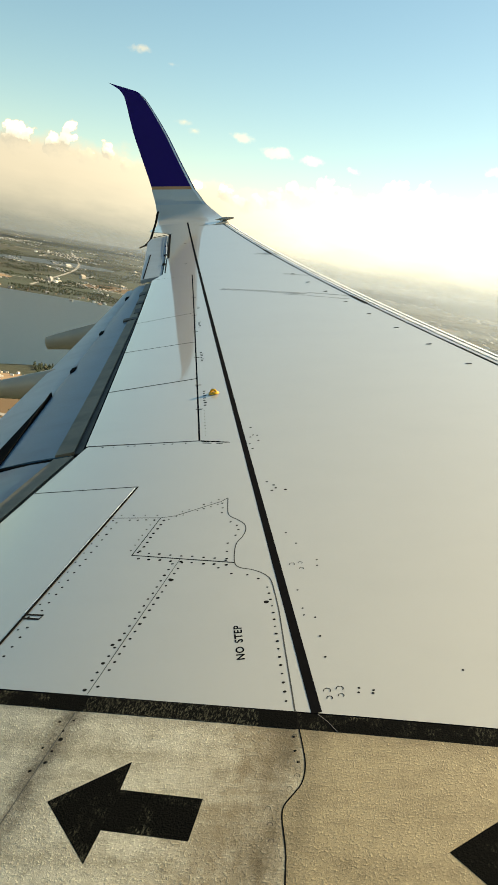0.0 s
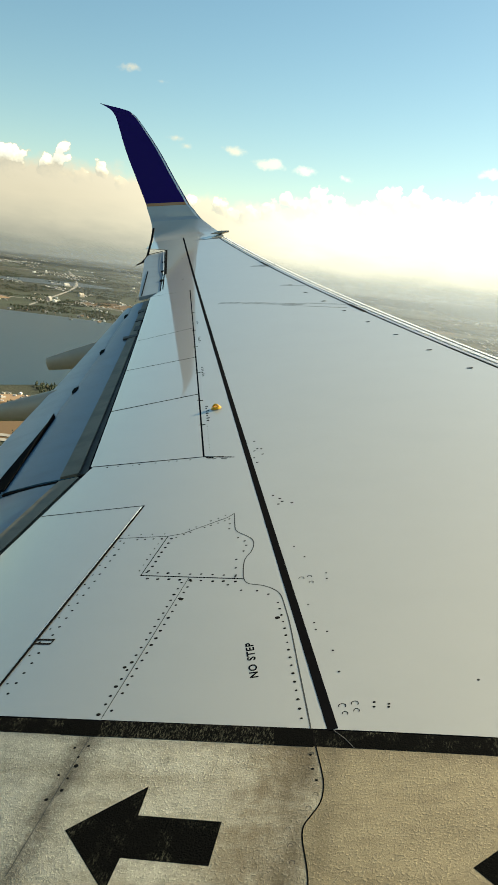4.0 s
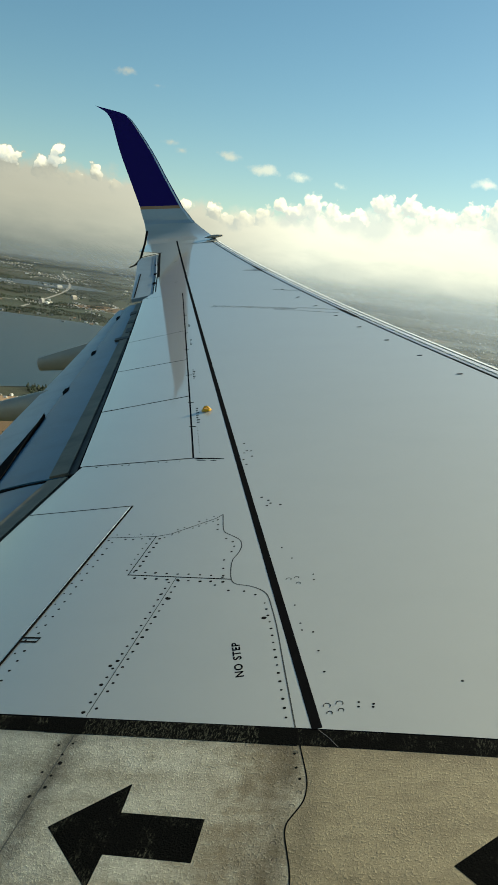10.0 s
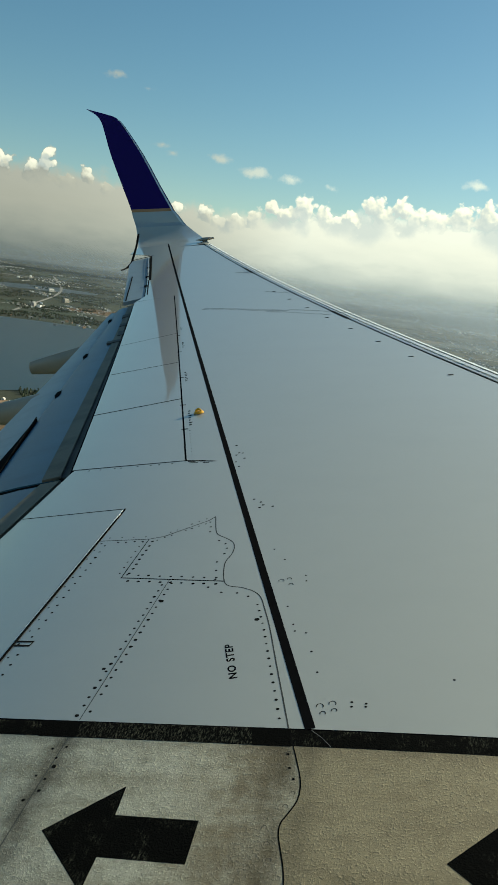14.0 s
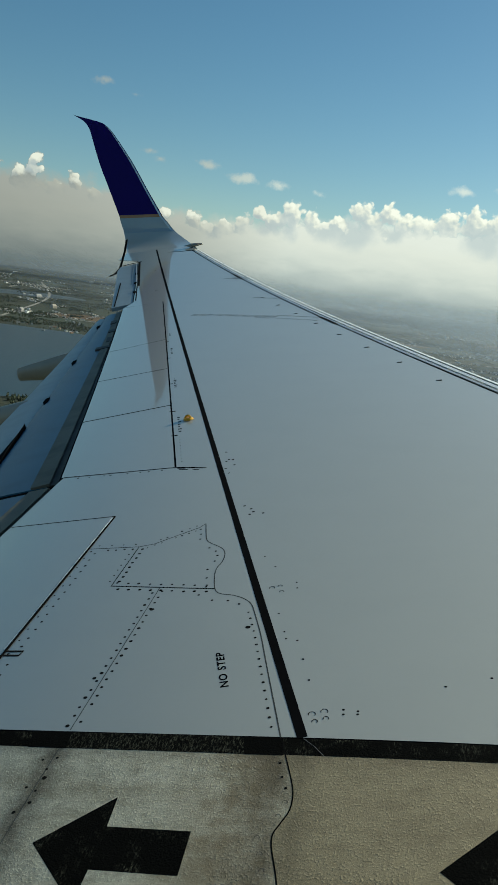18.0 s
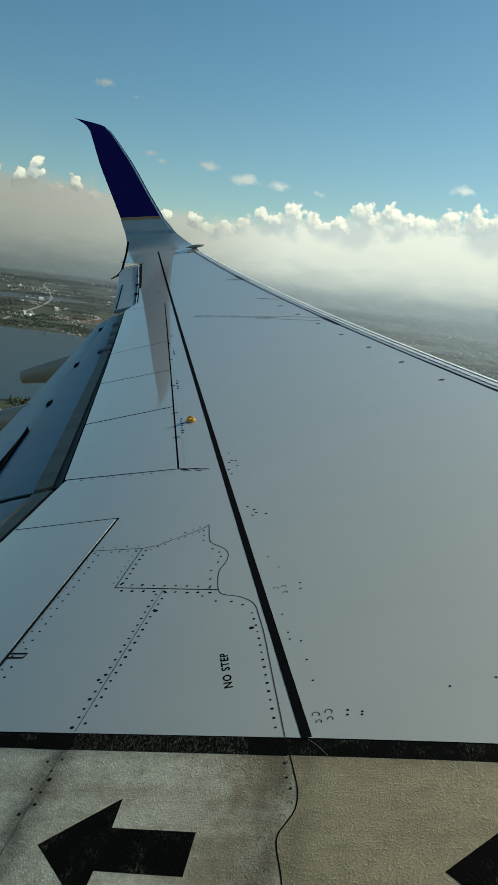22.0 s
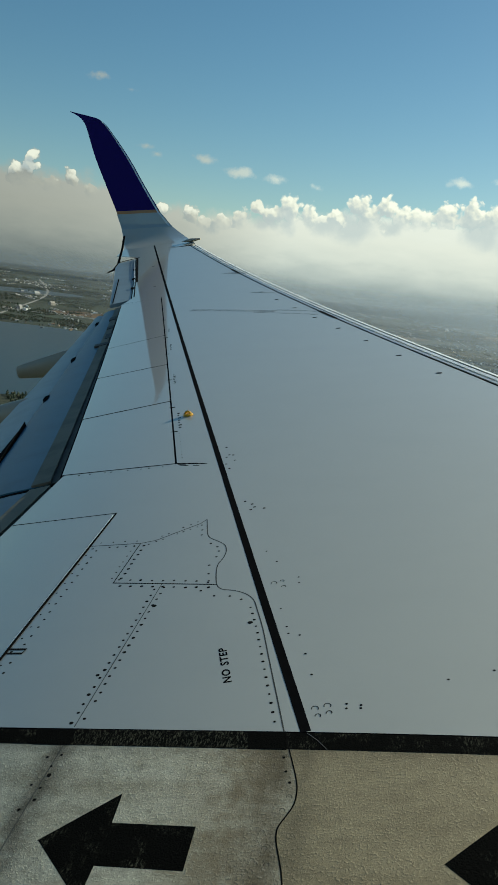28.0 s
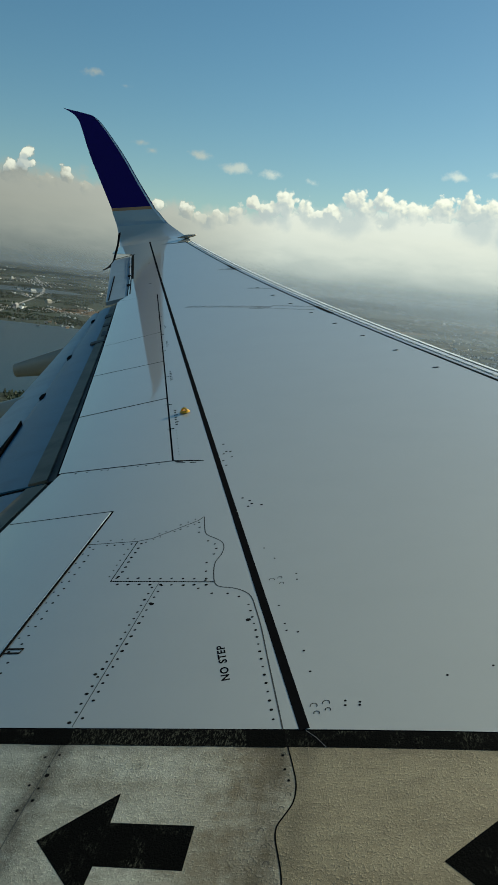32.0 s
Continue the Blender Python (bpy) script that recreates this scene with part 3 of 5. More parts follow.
# ---- winglet
# leading and trailing edge points from the root fillet to the swept tip
LEAD = [(-4.02, 14.3, 0.655), (-4.2, 14.78, 0.69), (-4.556, 15.55, 0.768), (-5.016, 16.253, 0.982), (-5.172, 16.356, 1.178), (-5.276, 16.398, 1.308), (-5.307, 16.419, 1.372), (-5.577, 16.574, 1.902), (-5.899, 16.772, 2.561), (-6.283, 16.948, 3.21), (-6.428, 16.99, 3.382), (-6.584, 17.021, 3.49), (-7.145, 17.083, 3.716)]
TRAIL = [(-5.62, 14.38, 0.66), (-5.71, 14.88, 0.7), (-5.93, 15.55, 0.785), (-6.189, 16.263, 1.075), (-6.262, 16.388, 1.276), (-6.293, 16.429, 1.406), (-6.304, 16.45, 1.47), (-6.48, 16.616, 2.02), (-6.678, 16.793, 2.669), (-6.813, 16.969, 3.296), (-6.875, 17.011, 3.458), (-6.968, 17.042, 3.576), (-7.197, 17.094, 3.738)]
winglet = new("winglet")
winglet.parent = wing
tagged(winglet, "dark blue winglet with orange line and pale root")


FINE = 3


def rounded(points):
    """The edge line through its points, with finer steps."""
    p = [Vector(q) for q in points]
    p = [2 * p[0] - p[1], *p, 2 * p[-1] - p[-2]]
    out = []
    for a, b, c, d in zip(p, p[1:], p[2:], p[3:]):
        for k in range(FINE):
            t = k / FINE
            out.append(0.5 * (2 * b + (c - a) * t + (2 * a - 5 * b + 4 * c - d) * t * t + (3 * b - a - 3 * c + d) * t ** 3))
    return out + [p[-2]]


def winglet_rows(first, last, f0=0.0, f1=1.0, proud=0.0):
    rows = []
    lead, trail = rounded(LEAD), rounded(TRAIL)
    last_row = len(lead) - 1
    for j in range(first * FINE, last * FINE + 1):
        i = j / FINE
        a, b = lead[j], trail[j]
        up = lead[min(j + 1, last_row)] + trail[min(j + 1, last_row)] - lead[max(j - 1, 0)] - trail[max(j - 1, 0)]
        n = up.cross(b - a).normalized()
        if n.y < 0:
            n = -n
        c = (b - a).length
        loop = []
        for side in (-1, 1):
            fs = [f0 + (f1 - f0) * k / 8 for k in range(9)]
            for f in (fs if side < 0 else fs[::-1][1:-1] if f0 == 0 else fs[::-1]):
                t = 0.045 * min(1.0, max(0.0, i - 1) / 3) * c * (1.6 * math.sqrt(max(f, 0)) - 1.6 * f + 0.05)
                loop.append(a + (b - a) * f + n * side * (t * (0.5 if side < 0 else 1.0) + proud))
        rows.append(loop)
    return rows


part("winglet_fillet", loft(winglet_rows(0, 3)), WHITE, winglet, "white fillet below the winglet", sharp=70)
part("winglet_root", loft(winglet_rows(3, 5)), PALE, winglet, "pale grey winglet root")
part("winglet_line", loft(winglet_rows(5, 6, proud=0.001)), ORANGE, winglet, "thin orange line")
part("winglet_blade", loft(winglet_rows(6, 12)), BLUE, winglet, "dark blue winglet blade")
part("winglet_edge", loft(winglet_rows(3, 10, 0.025, 0.07, proud=0.003)), EDGE_METAL, winglet, "bare metal leading edge strip")

# tip fairing at the front and the thin tail behind the tip
part("tip_fairing", canoe(-4.40, -4.02, 14.72, rise(14.68) + 0.03, 0.16, 0.07, 0.0), TAN, wing, "tan tip light fairing")
TAIL = [(-5.66, 14.95, 0.975), (-5.57, 14.5, 0.782), (-5.42, 13.7, 0.522), (-5.39, 13.35, 0.462), (-5.43, 13.15, 0.443)]
sections = []
for i, (x, y, z) in enumerate(TAIL):
    w = (0.018, 0.016, 0.016, 0.022, 0.004)[i]
    sections.append([(x + w, y, z + 0.012), (x - w, y - 0.03, z + 0.002), (x - w, y - 0.03, z - 0.012), (x + w, y, z - 0.012)])
part("tip_tail", loft(sections), GAP, wing, "dark trailing edge at the wing tip")



# ---------------------------------------------------------------- fasteners and markings
def dot_mesh(r):
    bm = bmesh.new()
    crown = [bm.verts.new((r * 0.95 * math.cos(a), r * 0.85 * math.sin(a), 0.0004)) for a in (2 * math.pi * k / 10 for k in range(10))]
    low = [bm.verts.new((r * math.cos(a), r * math.sin(a), -0.002)) for a in (2 * math.pi * k / 10 for k in range(10))]
    bm.faces.new(crown)
    for i in range(10):
        bm.faces.new((low[i], low[(i + 1) % 10], crown[(i + 1) % 10], crown[i]))
    me = bpy.data.meshes.new("rivet")
    bm.to_mesh(me)
    bm.free()
    me.materials.append(RIVET)
    return me


DOTS = {r: dot_mesh(r * 1.4) for r in (0.0032, 0.0042, 0.0055, 0.0075)}


def rivet(x, y, parent, r=0.0042, lift=0.0):
    ob = new("rivet", DOTS[r])
    ob.parent = parent
    ob.location = (x, y, top(x, y) + lift)


rng = random.Random(4)


def rivet_row(a, b, n, parent, r=0.0042, lift=0.0, skip=0.08):
    for i in range(n):
        f = i / max(1, n - 1)
        if rng.random() < skip:
            continue
        size = r if rng.random() > 0.15 else {0.0032: 0.0042, 0.0042: 0.0055, 0.0055: 0.0042}.get(r, r)
        rivet(a[0] + (b[0] - a[0]) * f + rng.uniform(-0.002, 0.002), a[1] + (b[1] - a[1]) * f + rng.uniform(-0.003, 0.003), parent, size, lift)


rivet_row((-1.128, 1.72), (-1.105, 2.49), 19, side_panel, skip=0.03)
rivet_row((-1.093, 1.735), (-1.070, 2.50), 19, step_panel, skip=0.03)
rivet(-1.068, 2.37, step_panel, 0.0075)
rivet(-1.135, 1.95, side_panel, 0.0055)
rivet_row((-1.27, 2.524), (-0.88, 2.492), 9, step_panel, 0.0055, skip=0)
rivet_row((-1.29, 2.575), (-0.89, 2.543), 9, access_panel, skip=0)
rivet_row((-1.285, 2.585), (-1.281, 2.87), 8, access_panel, 0.0055, skip=0)
rivet_row((-1.331, 2.59), (-1.328, 2.87), 7, side_panel, 0.0032)
rivet_row((-1.53, 2.865), (-1.33, 2.872), 6, side_panel)
rivet_row((-1.51, 2.915), (-1.33, 2.92), 4, wing, 0.0032)
rivet_row((-1.26, 2.885), (-1.07, 3.035), 8, access_panel, 0.0032)
rivet_row((-1.22, 2.955), (-1.08, 3.085), 6, wing, 0.0032)
rivet_row((-1.50, 1.80), (-1.506, 2.84), 20, side_panel, skip=0.04)
rivet_row((-1.532, 1.85), (-1.538, 2.8), 13, side_panel, 0.0032)
for i in range(16):
    y = 1.735 + 0.0405 * i
    x = next(xa + (xb - xa) * (y - ya) / (yb - ya) for (xa, ya), (xb, yb) in zip(SEAM, SEAM[1:]) if ya <= y <= yb)
    rivet(x - 0.022, y, step_panel, 0.0042 if i % 3 else 0.0032)
rivet(-0.659, 2.245, step_panel, 0.0075)
for x, y in ((-0.89, 2.53), (-0.905, 2.47), (-0.84, 2.43), (-0.775, 2.425), (-0.725, 2.4), (-0.905, 2.6), (-0.92, 2.67), (-0.905, 2.74), (-0.905, 2.79), (-0.922, 2.83), (-0.96, 2.862), (-1.025, 2.95), (-1.035, 3.0), (-1.05, 3.05)):
    rivet(x, y, access_panel if y > 2.51 else step_panel, 0.0042)
for x, y, r in ((-1.133, 1.383, 0.0042), (-1.104, 1.418, 0.0042), (-1.103, 1.507, 0.0055), (-1.112, 1.54, 0.0032), (-1.14, 1.47, 0.0032), (-1.10, 1.585, 0.0032), (-1.107, 1.46, 0.0032), (-1.141, 1.575, 0.0032)):
    rivet(x, y, walk_aft, r)
for x, y in ((-0.442, 1.642), (-0.438, 1.595), (-0.425, 1.545), (-0.409, 1.507)):
    rivet(x, y, walk_aft, 0.0032)
# scattered fasteners on the main skin
for x, y in ((-0.239, 1.81), (-0.239, 1.797), (0.016, 1.932), (0.153, 1.979), (-0.282, 1.815), (-0.281, 1.795), (-0.523, 2.551), (-0.515, 2.509), (-0.521, 2.215), (-0.509, 2.174), (-0.468, 2.164), (-0.435, 2.059), (-0.402, 1.951),
             (-0.827, 3.218), (-0.845, 3.252), (-0.887, 3.289), (-0.776, 3.2), (-0.84, 3.19), (-1.157, 4.062), (-1.112, 3.938), (-1.121, 3.905), (-1.066, 3.731), (-1.087, 3.933), (-1.06, 3.85), (-1.10, 3.80), (-0.69, 2.77), (-0.63, 2.68), (-0.56, 2.33)):
    rivet(x, y, wing, 0.0055 if y > 3 else 0.0032)


for x, y in ((-4.309, 12.462), (-3.69, 10.559)):
    ob = new("drain_plug", DOTS[0.0075])
    ob.parent, ob.location, ob.scale = wing, (x, y, top(x, y)), (2.2, 2.2, 1)


def ring_mesh(r, w):
    """A raised half ring, the worn rim of a plugged hole."""
    bm = bmesh.new()
    rows = []
    for i in range(11):
        a = radians(-30 + 24 * i)
        rows.append([bm.verts.new(((r + s * w) * math.cos(a), (r + s * w) * math.sin(a), 0.0004)) for s in (0, 1)])
    for p, q in zip(rows, rows[1:]):
        bm.faces.new((p[0], p[1], q[1], q[0]))
    me = bpy.data.meshes.new("plug_rim")
    bm.to_mesh(me)
    bm.free()
    me.materials.append(RIVET)
    return me


RIM, RIM_SMALL, RIM_FAINT = ring_mesh(0.0092, 0.0026), ring_mesh(0.0068, 0.0028), ring_mesh(0.0058, 0.0016)
RIM_FAINT.materials[0] = COVE_OIL
for x, y, me in ((-0.374, 1.793, RIM), (-0.338, 1.806, RIM), (-0.362, 1.762, RIM_SMALL), (-0.330, 1.776, RIM_SMALL), (-0.436, 1.598, RIM_FAINT), (-0.404, 1.46, RIM_FAINT), (-0.415, 1.416, RIM_FAINT), (-0.456, 1.348, RIM_FAINT), (-0.441, 1.302, RIM_FAINT), (-0.429, 1.257, RIM_FAINT), (-0.615, 2.512, RIM), (-0.585, 2.525, RIM_SMALL), (-0.572, 2.483, RIM_SMALL)):
    ob = new("plug_rim", me)
    ob.parent, ob.location = wing, (x, y, top(x, y))

# small lift tabs behind the slats
tab = bmesh.new()
bmesh.ops.create_cube(tab, size=1, matrix=Matrix.Diagonal((0.042, 0.012, 0.005, 1)))
bmesh.ops.bevel(tab, geom=tab.edges[:], offset=0.003, segments=1)
tab_me = bpy.data.meshes.new("skin_tab")
tab.to_mesh(tab_me)
tab.free()
tab_me.materials.append(TAB_GREY)
for i in range(8):
    x, y = 0.132 - 0.2867 * i, 5.42 + 0.559 * i
    ob = new("skin_tab", tab_me)
    ob.parent, ob.location = wing, (x, y, top(x, y) + 0.002)


def words(text, name, at, along, up, height, length, parent):
    """Lettering laid flat on the wing."""
    cu = bpy.data.curves.new(name, "FONT")
    cu.body, cu.size, cu.offset, cu.space_character, cu.space_word = text, 1.0, 0.03, 1.14, 1.3
    tmp = bpy.data.objects.new("tmp", cu)
    scene.collection.objects.link(tmp)
    me = bpy.data.meshes.new_from_object(tmp.evaluated_get(bpy.context.evaluated_depsgraph_get()))
    bpy.data.objects.remove(tmp)
    xs, ys_ = [v.co.x for v in me.vertices], [v.co.y for v in me.vertices]
    a, u = Vector(along).normalized(), Vector(up).normalized()
    for v in me.vertices:
        f, g = (v.co.x - min(xs)) / (max(xs) - min(xs)), (v.co.y - min(ys_)) / (max(ys_) - min(ys_))
        p = Vector(at) + a * f * length + u * g * height
        v.co = (p.x, p.y, top(p.x, p.y) + 0.0004)
    me.materials.append(INK)
    ob = new(name, me)
    ob.parent = parent
    return tagged(ob, "black stencilled words NO STEP")


words("NO STEP", "stencil_words", (-0.655, 1.915), (-0.313, 0.95), (-0.95, -0.25), 0.029, 0.192, step_panel)
# unreadable small stencils beside the hinge line
for y, n in ((4.50, 7), (5.60, 6), (6.78, 5), (7.6, 3)):
    for i in range(n):
        yy = y + 0.05 * i
        for off, wide in ((0.034, 0.02),):
            long = 0.022 * (0.5 + 0.5 * ((i * 7 + int(off * 1000)) % 3) / 2)
            part("stencil_bar", ribbon([(hinge_x(yy) + off, yy), (hinge_x(yy) + off + long, yy + 0.006)], wide, 0.0004, 0.001), INK, wing)
for k in range(9):
    rivet(hinge_x(3.95 + 0.055 * k) + 0.035, 3.95 + 0.055 * k, wing, 0.0032)
for x0, x1, y0 in ((-1.40, -1.35, 3.845), (-1.335, -1.29, 3.852), (-1.30, -1.262, 3.815), (-1.255, -1.222, 3.835), (-1.385, -1.33, 3.825)):
    part("joint_seal", ribbon([(x0, y0), (x1, y0 - 0.006)], 0.009, 0.0005), SEAL, wing)
for k, x in enumerate((-2.0, -1.93, -1.84, -1.80, -1.70, -1.62, -1.57, -1.49)):
    rivet(x, 3.861 + (x + 1.411) * 0.0856 - 0.028, wing, 0.0042 if k % 3 else 0.0055)

# yellow lifting eye with its base
bm = bmesh.new()
bmesh.ops.create_cone(bm, cap_ends=True, segments=20, radius1=0.038, radius2=0.028, depth=0.012)
for v in bm.verts:
    v.co += Vector((-1.585, 4.74, rise(4.74) + 0.01))
eye = part("hook_base", bm, YELLOW, wing, "yellow escape strap fitting")
bm = bmesh.new()
ring = []
for i in range(17):
    a = math.pi * i / 16
    c = Vector((-1.585 + 0.02 * math.cos(a), 4.74, rise(4.74) + 0.008 + 0.022 * math.sin(a)))
    n = Vector((math.cos(a), 0, math.sin(a)))
    ring.append([c + 0.0075 * (n * math.cos(b) + Vector((0, 1, 0)) * math.sin(b)) for b in (2 * math.pi * k / 8 for k in range(8))])
part("hook_ring", loft(ring), YELLOW, eye)

# hinge pins that stand over the joint, and the spoiler's corner tab
for y in (4.42, 4.95, 5.7, 6.6, 7.3, 8.2):
    part("hinge_pin", ribbon([(hinge_x(y) - 0.022, y), (hinge_x(y) + 0.022, y + 0.004)], 0.010, 0.002, 0.004), RIVET, wing)
part("corner_tab", ribbon([(-1.555, 2.075), (-1.485, 2.075), (-1.48, 2.10), (-1.55, 2.10)], 0.0085, 0.0016, 0.001), RIVET, spoiler_in)
part("joint_seal", ribbon([(-1.411, 3.861), (-1.30, 3.84), (-1.24, 3.832)], 0.014, 0.0004), SEAL, wing)


# sooty streaks along the airflow near the slats
m, nt, bs = material("soot_streak")
nt.nodes.remove(bs)
dark = node(nt, "ShaderNodeBsdfDiffuse", Color=(0.07, 0.065, 0.055, 1))
mix = nt.nodes.new("ShaderNodeMixShader")
nt.links.new(ramp(nt, noise_of(nt, 9, 6, 0.7, stretch=(0.5, 6, 1)), [(0.42, (0, 0, 0)), (0.75, (0.4,) * 3)]), mix.inputs["Fac"])
nt.links.new(nt.nodes.new("ShaderNodeBsdfTransparent").outputs[0], mix.inputs[1])
nt.links.new(dark.outputs[0], mix.inputs[2])
nt.links.new(mix.outputs[0], nt.nodes["Material Output"].inputs["Surface"])
SOOT = m
for xa, ya, xb, yb, wide in ((-0.95, 7.93, -1.50, 8.17, 0.035), (-1.0, 7.80, -1.75, 8.13, 0.03), (-1.5, 8.10, -2.6, 8.58, 0.08), (-1.62, 9.18, -2.0, 9.36, 0.04), (-2.36, 10.85, -2.75, 11.02, 0.11), (-2.42, 10.93, -2.60, 11.01, 0.16)):
    part("soot_streak", ribbon([(xa + (xb - xa) * k / 6, ya + (yb - ya) * k / 6) for k in range(7)], wide, 0.0014, 0.0008), SOOT, wing, "sooty streak")

# ---------------------------------------------------------------- the land below
GROUND = -160.0


def ground_z(x, y):
    """Flat near by, rising gently towards the far rim."""
    far = max(0.0, min(1.0, (math.hypot(x, y) - 2000) / 2960))
    return GROUND + 105 * far ** 1.1


m, nt, b = material("farmland_and_scrub")
co = nt.nodes.new("ShaderNodeTexCoord").outputs["Object"]
vor = node(nt, "ShaderNodeTexVoronoi", Scale=0.0042)
nt.links.new(co, vor.inputs["Vector"])
cell = nt.nodes.new("ShaderNodeSeparateColor")
nt.links.new(vor.outputs["Color"], cell.inputs[0])
fields = ramp(nt, cell.outputs[0], [(0.0, (0.035, 0.055, 0.03)), (0.3, (0.06, 0.085, 0.04)), (0.55, (0.10, 0.11, 0.055)), (0.78, (0.15, 0.12, 0.07)), (0.92, (0.04, 0.06, 0.03))])
scrub = ramp(nt, noise_of(nt, 0.02, 8, 0.7, co), [(0.35, (0.028, 0.042, 0.024)), (0.5, (0.07, 0.08, 0.04)), (0.66, (0.17, 0.13, 0.08))])
col = mixed(nt, 0.55, fields, scrub)
col = mixed(nt, 1.0, col, (0.26, 0.29, 0.235), "MULTIPLY")
col = mixed(nt, ramp(nt, noise_of(nt, 0.0035, 4, 0.6, co), [(0.42, (0, 0, 0)), (0.6, (0.85,) * 3)]), col, (0.033, 0.05, 0.028))
nt.links.new(col, b.inputs["Base Color"])
b.inputs["Roughness"].default_value = 0.95
bumped(nt, b, noise_of(nt, 0.05, 6, 0.7, co), 0.6, 6.0)
LAND = m

m, nt, b = material("dark_lake_water")
b.inputs["Base Color"].default_value = (0.016, 0.042, 0.060, 1)
b.inputs["Roughness"].default_value = 0.3
b.inputs["Specular IOR Level"].default_value = 0.1
bumped(nt, b, noise_of(nt, 0.4, 4, 0.6), 0.25, 0.5)
WATER = m

m, nt, b = material("tree_foliage")
nt.links.new(ramp(nt, nt.nodes.new("ShaderNodeNewGeometry").outputs["Random Per Island"], [(0.0, (0.020, 0.036, 0.015)), (0.5, (0.036, 0.050, 0.020)), (0.85, (0.06, 0.058, 0.028)), (1.0, (0.09, 0.065, 0.034))]), b.inputs["Base Color"])
b.inputs["Roughness"].default_value = 0.9
TREES = m

m, nt, b = material("pale_buildings")
nt.links.new(ramp(nt, nt.nodes.new("ShaderNodeNewGeometry").outputs["Random Per Island"], [(0.0, (0.7, 0.68, 0.64)), (0.4, (0.5, 0.43, 0.34)), (0.6, (0.3, 0.28, 0.26)), (0.8, (0.65, 0.62, 0.58)), (1.0, (0.8, 0.8, 0.78))]), b.inputs["Base Color"])
b.inputs["Roughness"].default_value = 0.7
HOUSES = m
SAND = plain("sandy_earth", (0.30, 0.19, 0.11), 0.95)
DRY = plain("dry_orange_grass", (0.13, 0.075, 0.032), 0.95)
ROAD = plain("pale_concrete_road", (0.32, 0.30, 0.27), 0.85)


def land_sheet(name, outline, mat, z, label, category, thick=0.0):
    bm = bmesh.new()
    bm.faces.new([bm.verts.new((x, y, z - GROUND + ground_z(x, y))) for x, y in outline])
    bm.normal_update()
    for f in bm.faces:
        if f.normal.z < 0:
            f.normal_flip()
    bmesh.ops.triangulate(bm, faces=bm.faces[:])
    me = bpy.data.meshes.new(name)
    bm.to_mesh(me)
    bm.free()
    me.materials.append(mat)
    return tagged(new(name, me), label, category, kind="structure")


bm = bmesh.new()
ring_r = [60, 300, 700, 1200, 1600, 2000] + [2000 + 2960 * k / 18 for k in range(1, 19)]
rings = [[bm.verts.new((r * math.cos(2 * math.pi * i / 96), r * math.sin(2 * math.pi * i / 96), ground_z(r, 0))) for i in range(96)] for r in ring_r]
bm.faces.new(rings[0])
for a, b in zip(rings, rings[1:]):
    for i in range(96):
        bm.faces.new((a[i], b[i], b[(i + 1) % 96], a[(i + 1) % 96]))
bmesh.ops.recalc_face_normals(bm, faces=bm.faces[:])
me = bpy.data.meshes.new("ground")
bm.to_mesh(me)
bm.free()
for f in me.polygons:
    f.use_smooth = True
me.materials.append(LAND)
tagged(new("ground", me), "flat green and brown land with fields and scrub", "ground", kind="structure")


def shore(points, per=8, wobble=14, seed=1):
    """A closed, slightly ragged shoreline."""
    p = [Vector(q) for q in points]
    n, out = len(p), []
    for i in range(n):
        a, b_, c, d = p[i - 1], p[i], p[(i + 1) % n], p[(i + 2) % n]
        for k in range(per):
            t = k / per
            q = 0.5 * (2 * b_ + (c - a) * t + (2 * a - 5 * b_ + 4 * c - d) * t * t + (3 * b_ - a - 3 * c + d) * t ** 3)
            w = noise.noise(Vector((q.x * 0.012 + seed, q.y * 0.012, 0)))
            v = noise.noise(Vector((q.x * 0.012, q.y * 0.012 + seed, 5)))
            out.append((q.x + wobble * w, q.y + wobble * v))
    return out


LAKE = [(-1500, 150), (-880, 430), (-470, 770), (-320, 1080), (-230, 1450), (-330, 1720), (-640, 1660), (-800, 1610), (-960, 1590), (-1260, 1480), (-1700, 1250), (-2200, 800), (-2200, 250)]
land_sheet("water", shore(LAKE), WATER, GROUND + 0.5, "wide grey-blue lake with ragged wooded shore", "lake")
land_sheet("water", shore([(-170, 600), (-90, 660), (-60, 760), (-130, 800), (-220, 720)], 8, 8, 3), WATER, GROUND + 0.5, "small dark pond", "pond")
land_sheet("water", shore([(120, 2020), (330, 2080), (420, 2200), (300, 2260), (150, 2160)], 8, 15, 5), WATER, GROUND + 0.5, "pale distant lake", "lake")
land_sheet("water", shore([(-1750, 2300), (-1500, 2420), (-1350, 2600), (-1500, 2640), (-1720, 2480)], 8, 15, 7), WATER, GROUND + 0.5, "pale distant lake", "lake")
land_sheet("ground", shore([(-470, 640), (-435, 650), (-415, 690), (-440, 700), (-480, 670)], 6, 6, 2), SAND, GROUND + 0.3, "bare sandy building ground beside the lake", "earth")
land_sheet("ground", shore([(-430, 520), (-300, 560), (-270, 680), (-380, 690), (-470, 610)], 6, 12, 4), DRY, GROUND + 0.2, "dry orange grass field", "field")
land_sheet("ground", shore([(-900, 380), (-720, 430), (-640, 560), (-760, 590), (-930, 480)], 6, 12, 9), DRY, GROUND + 0.2, "dry orange grass field", "field")
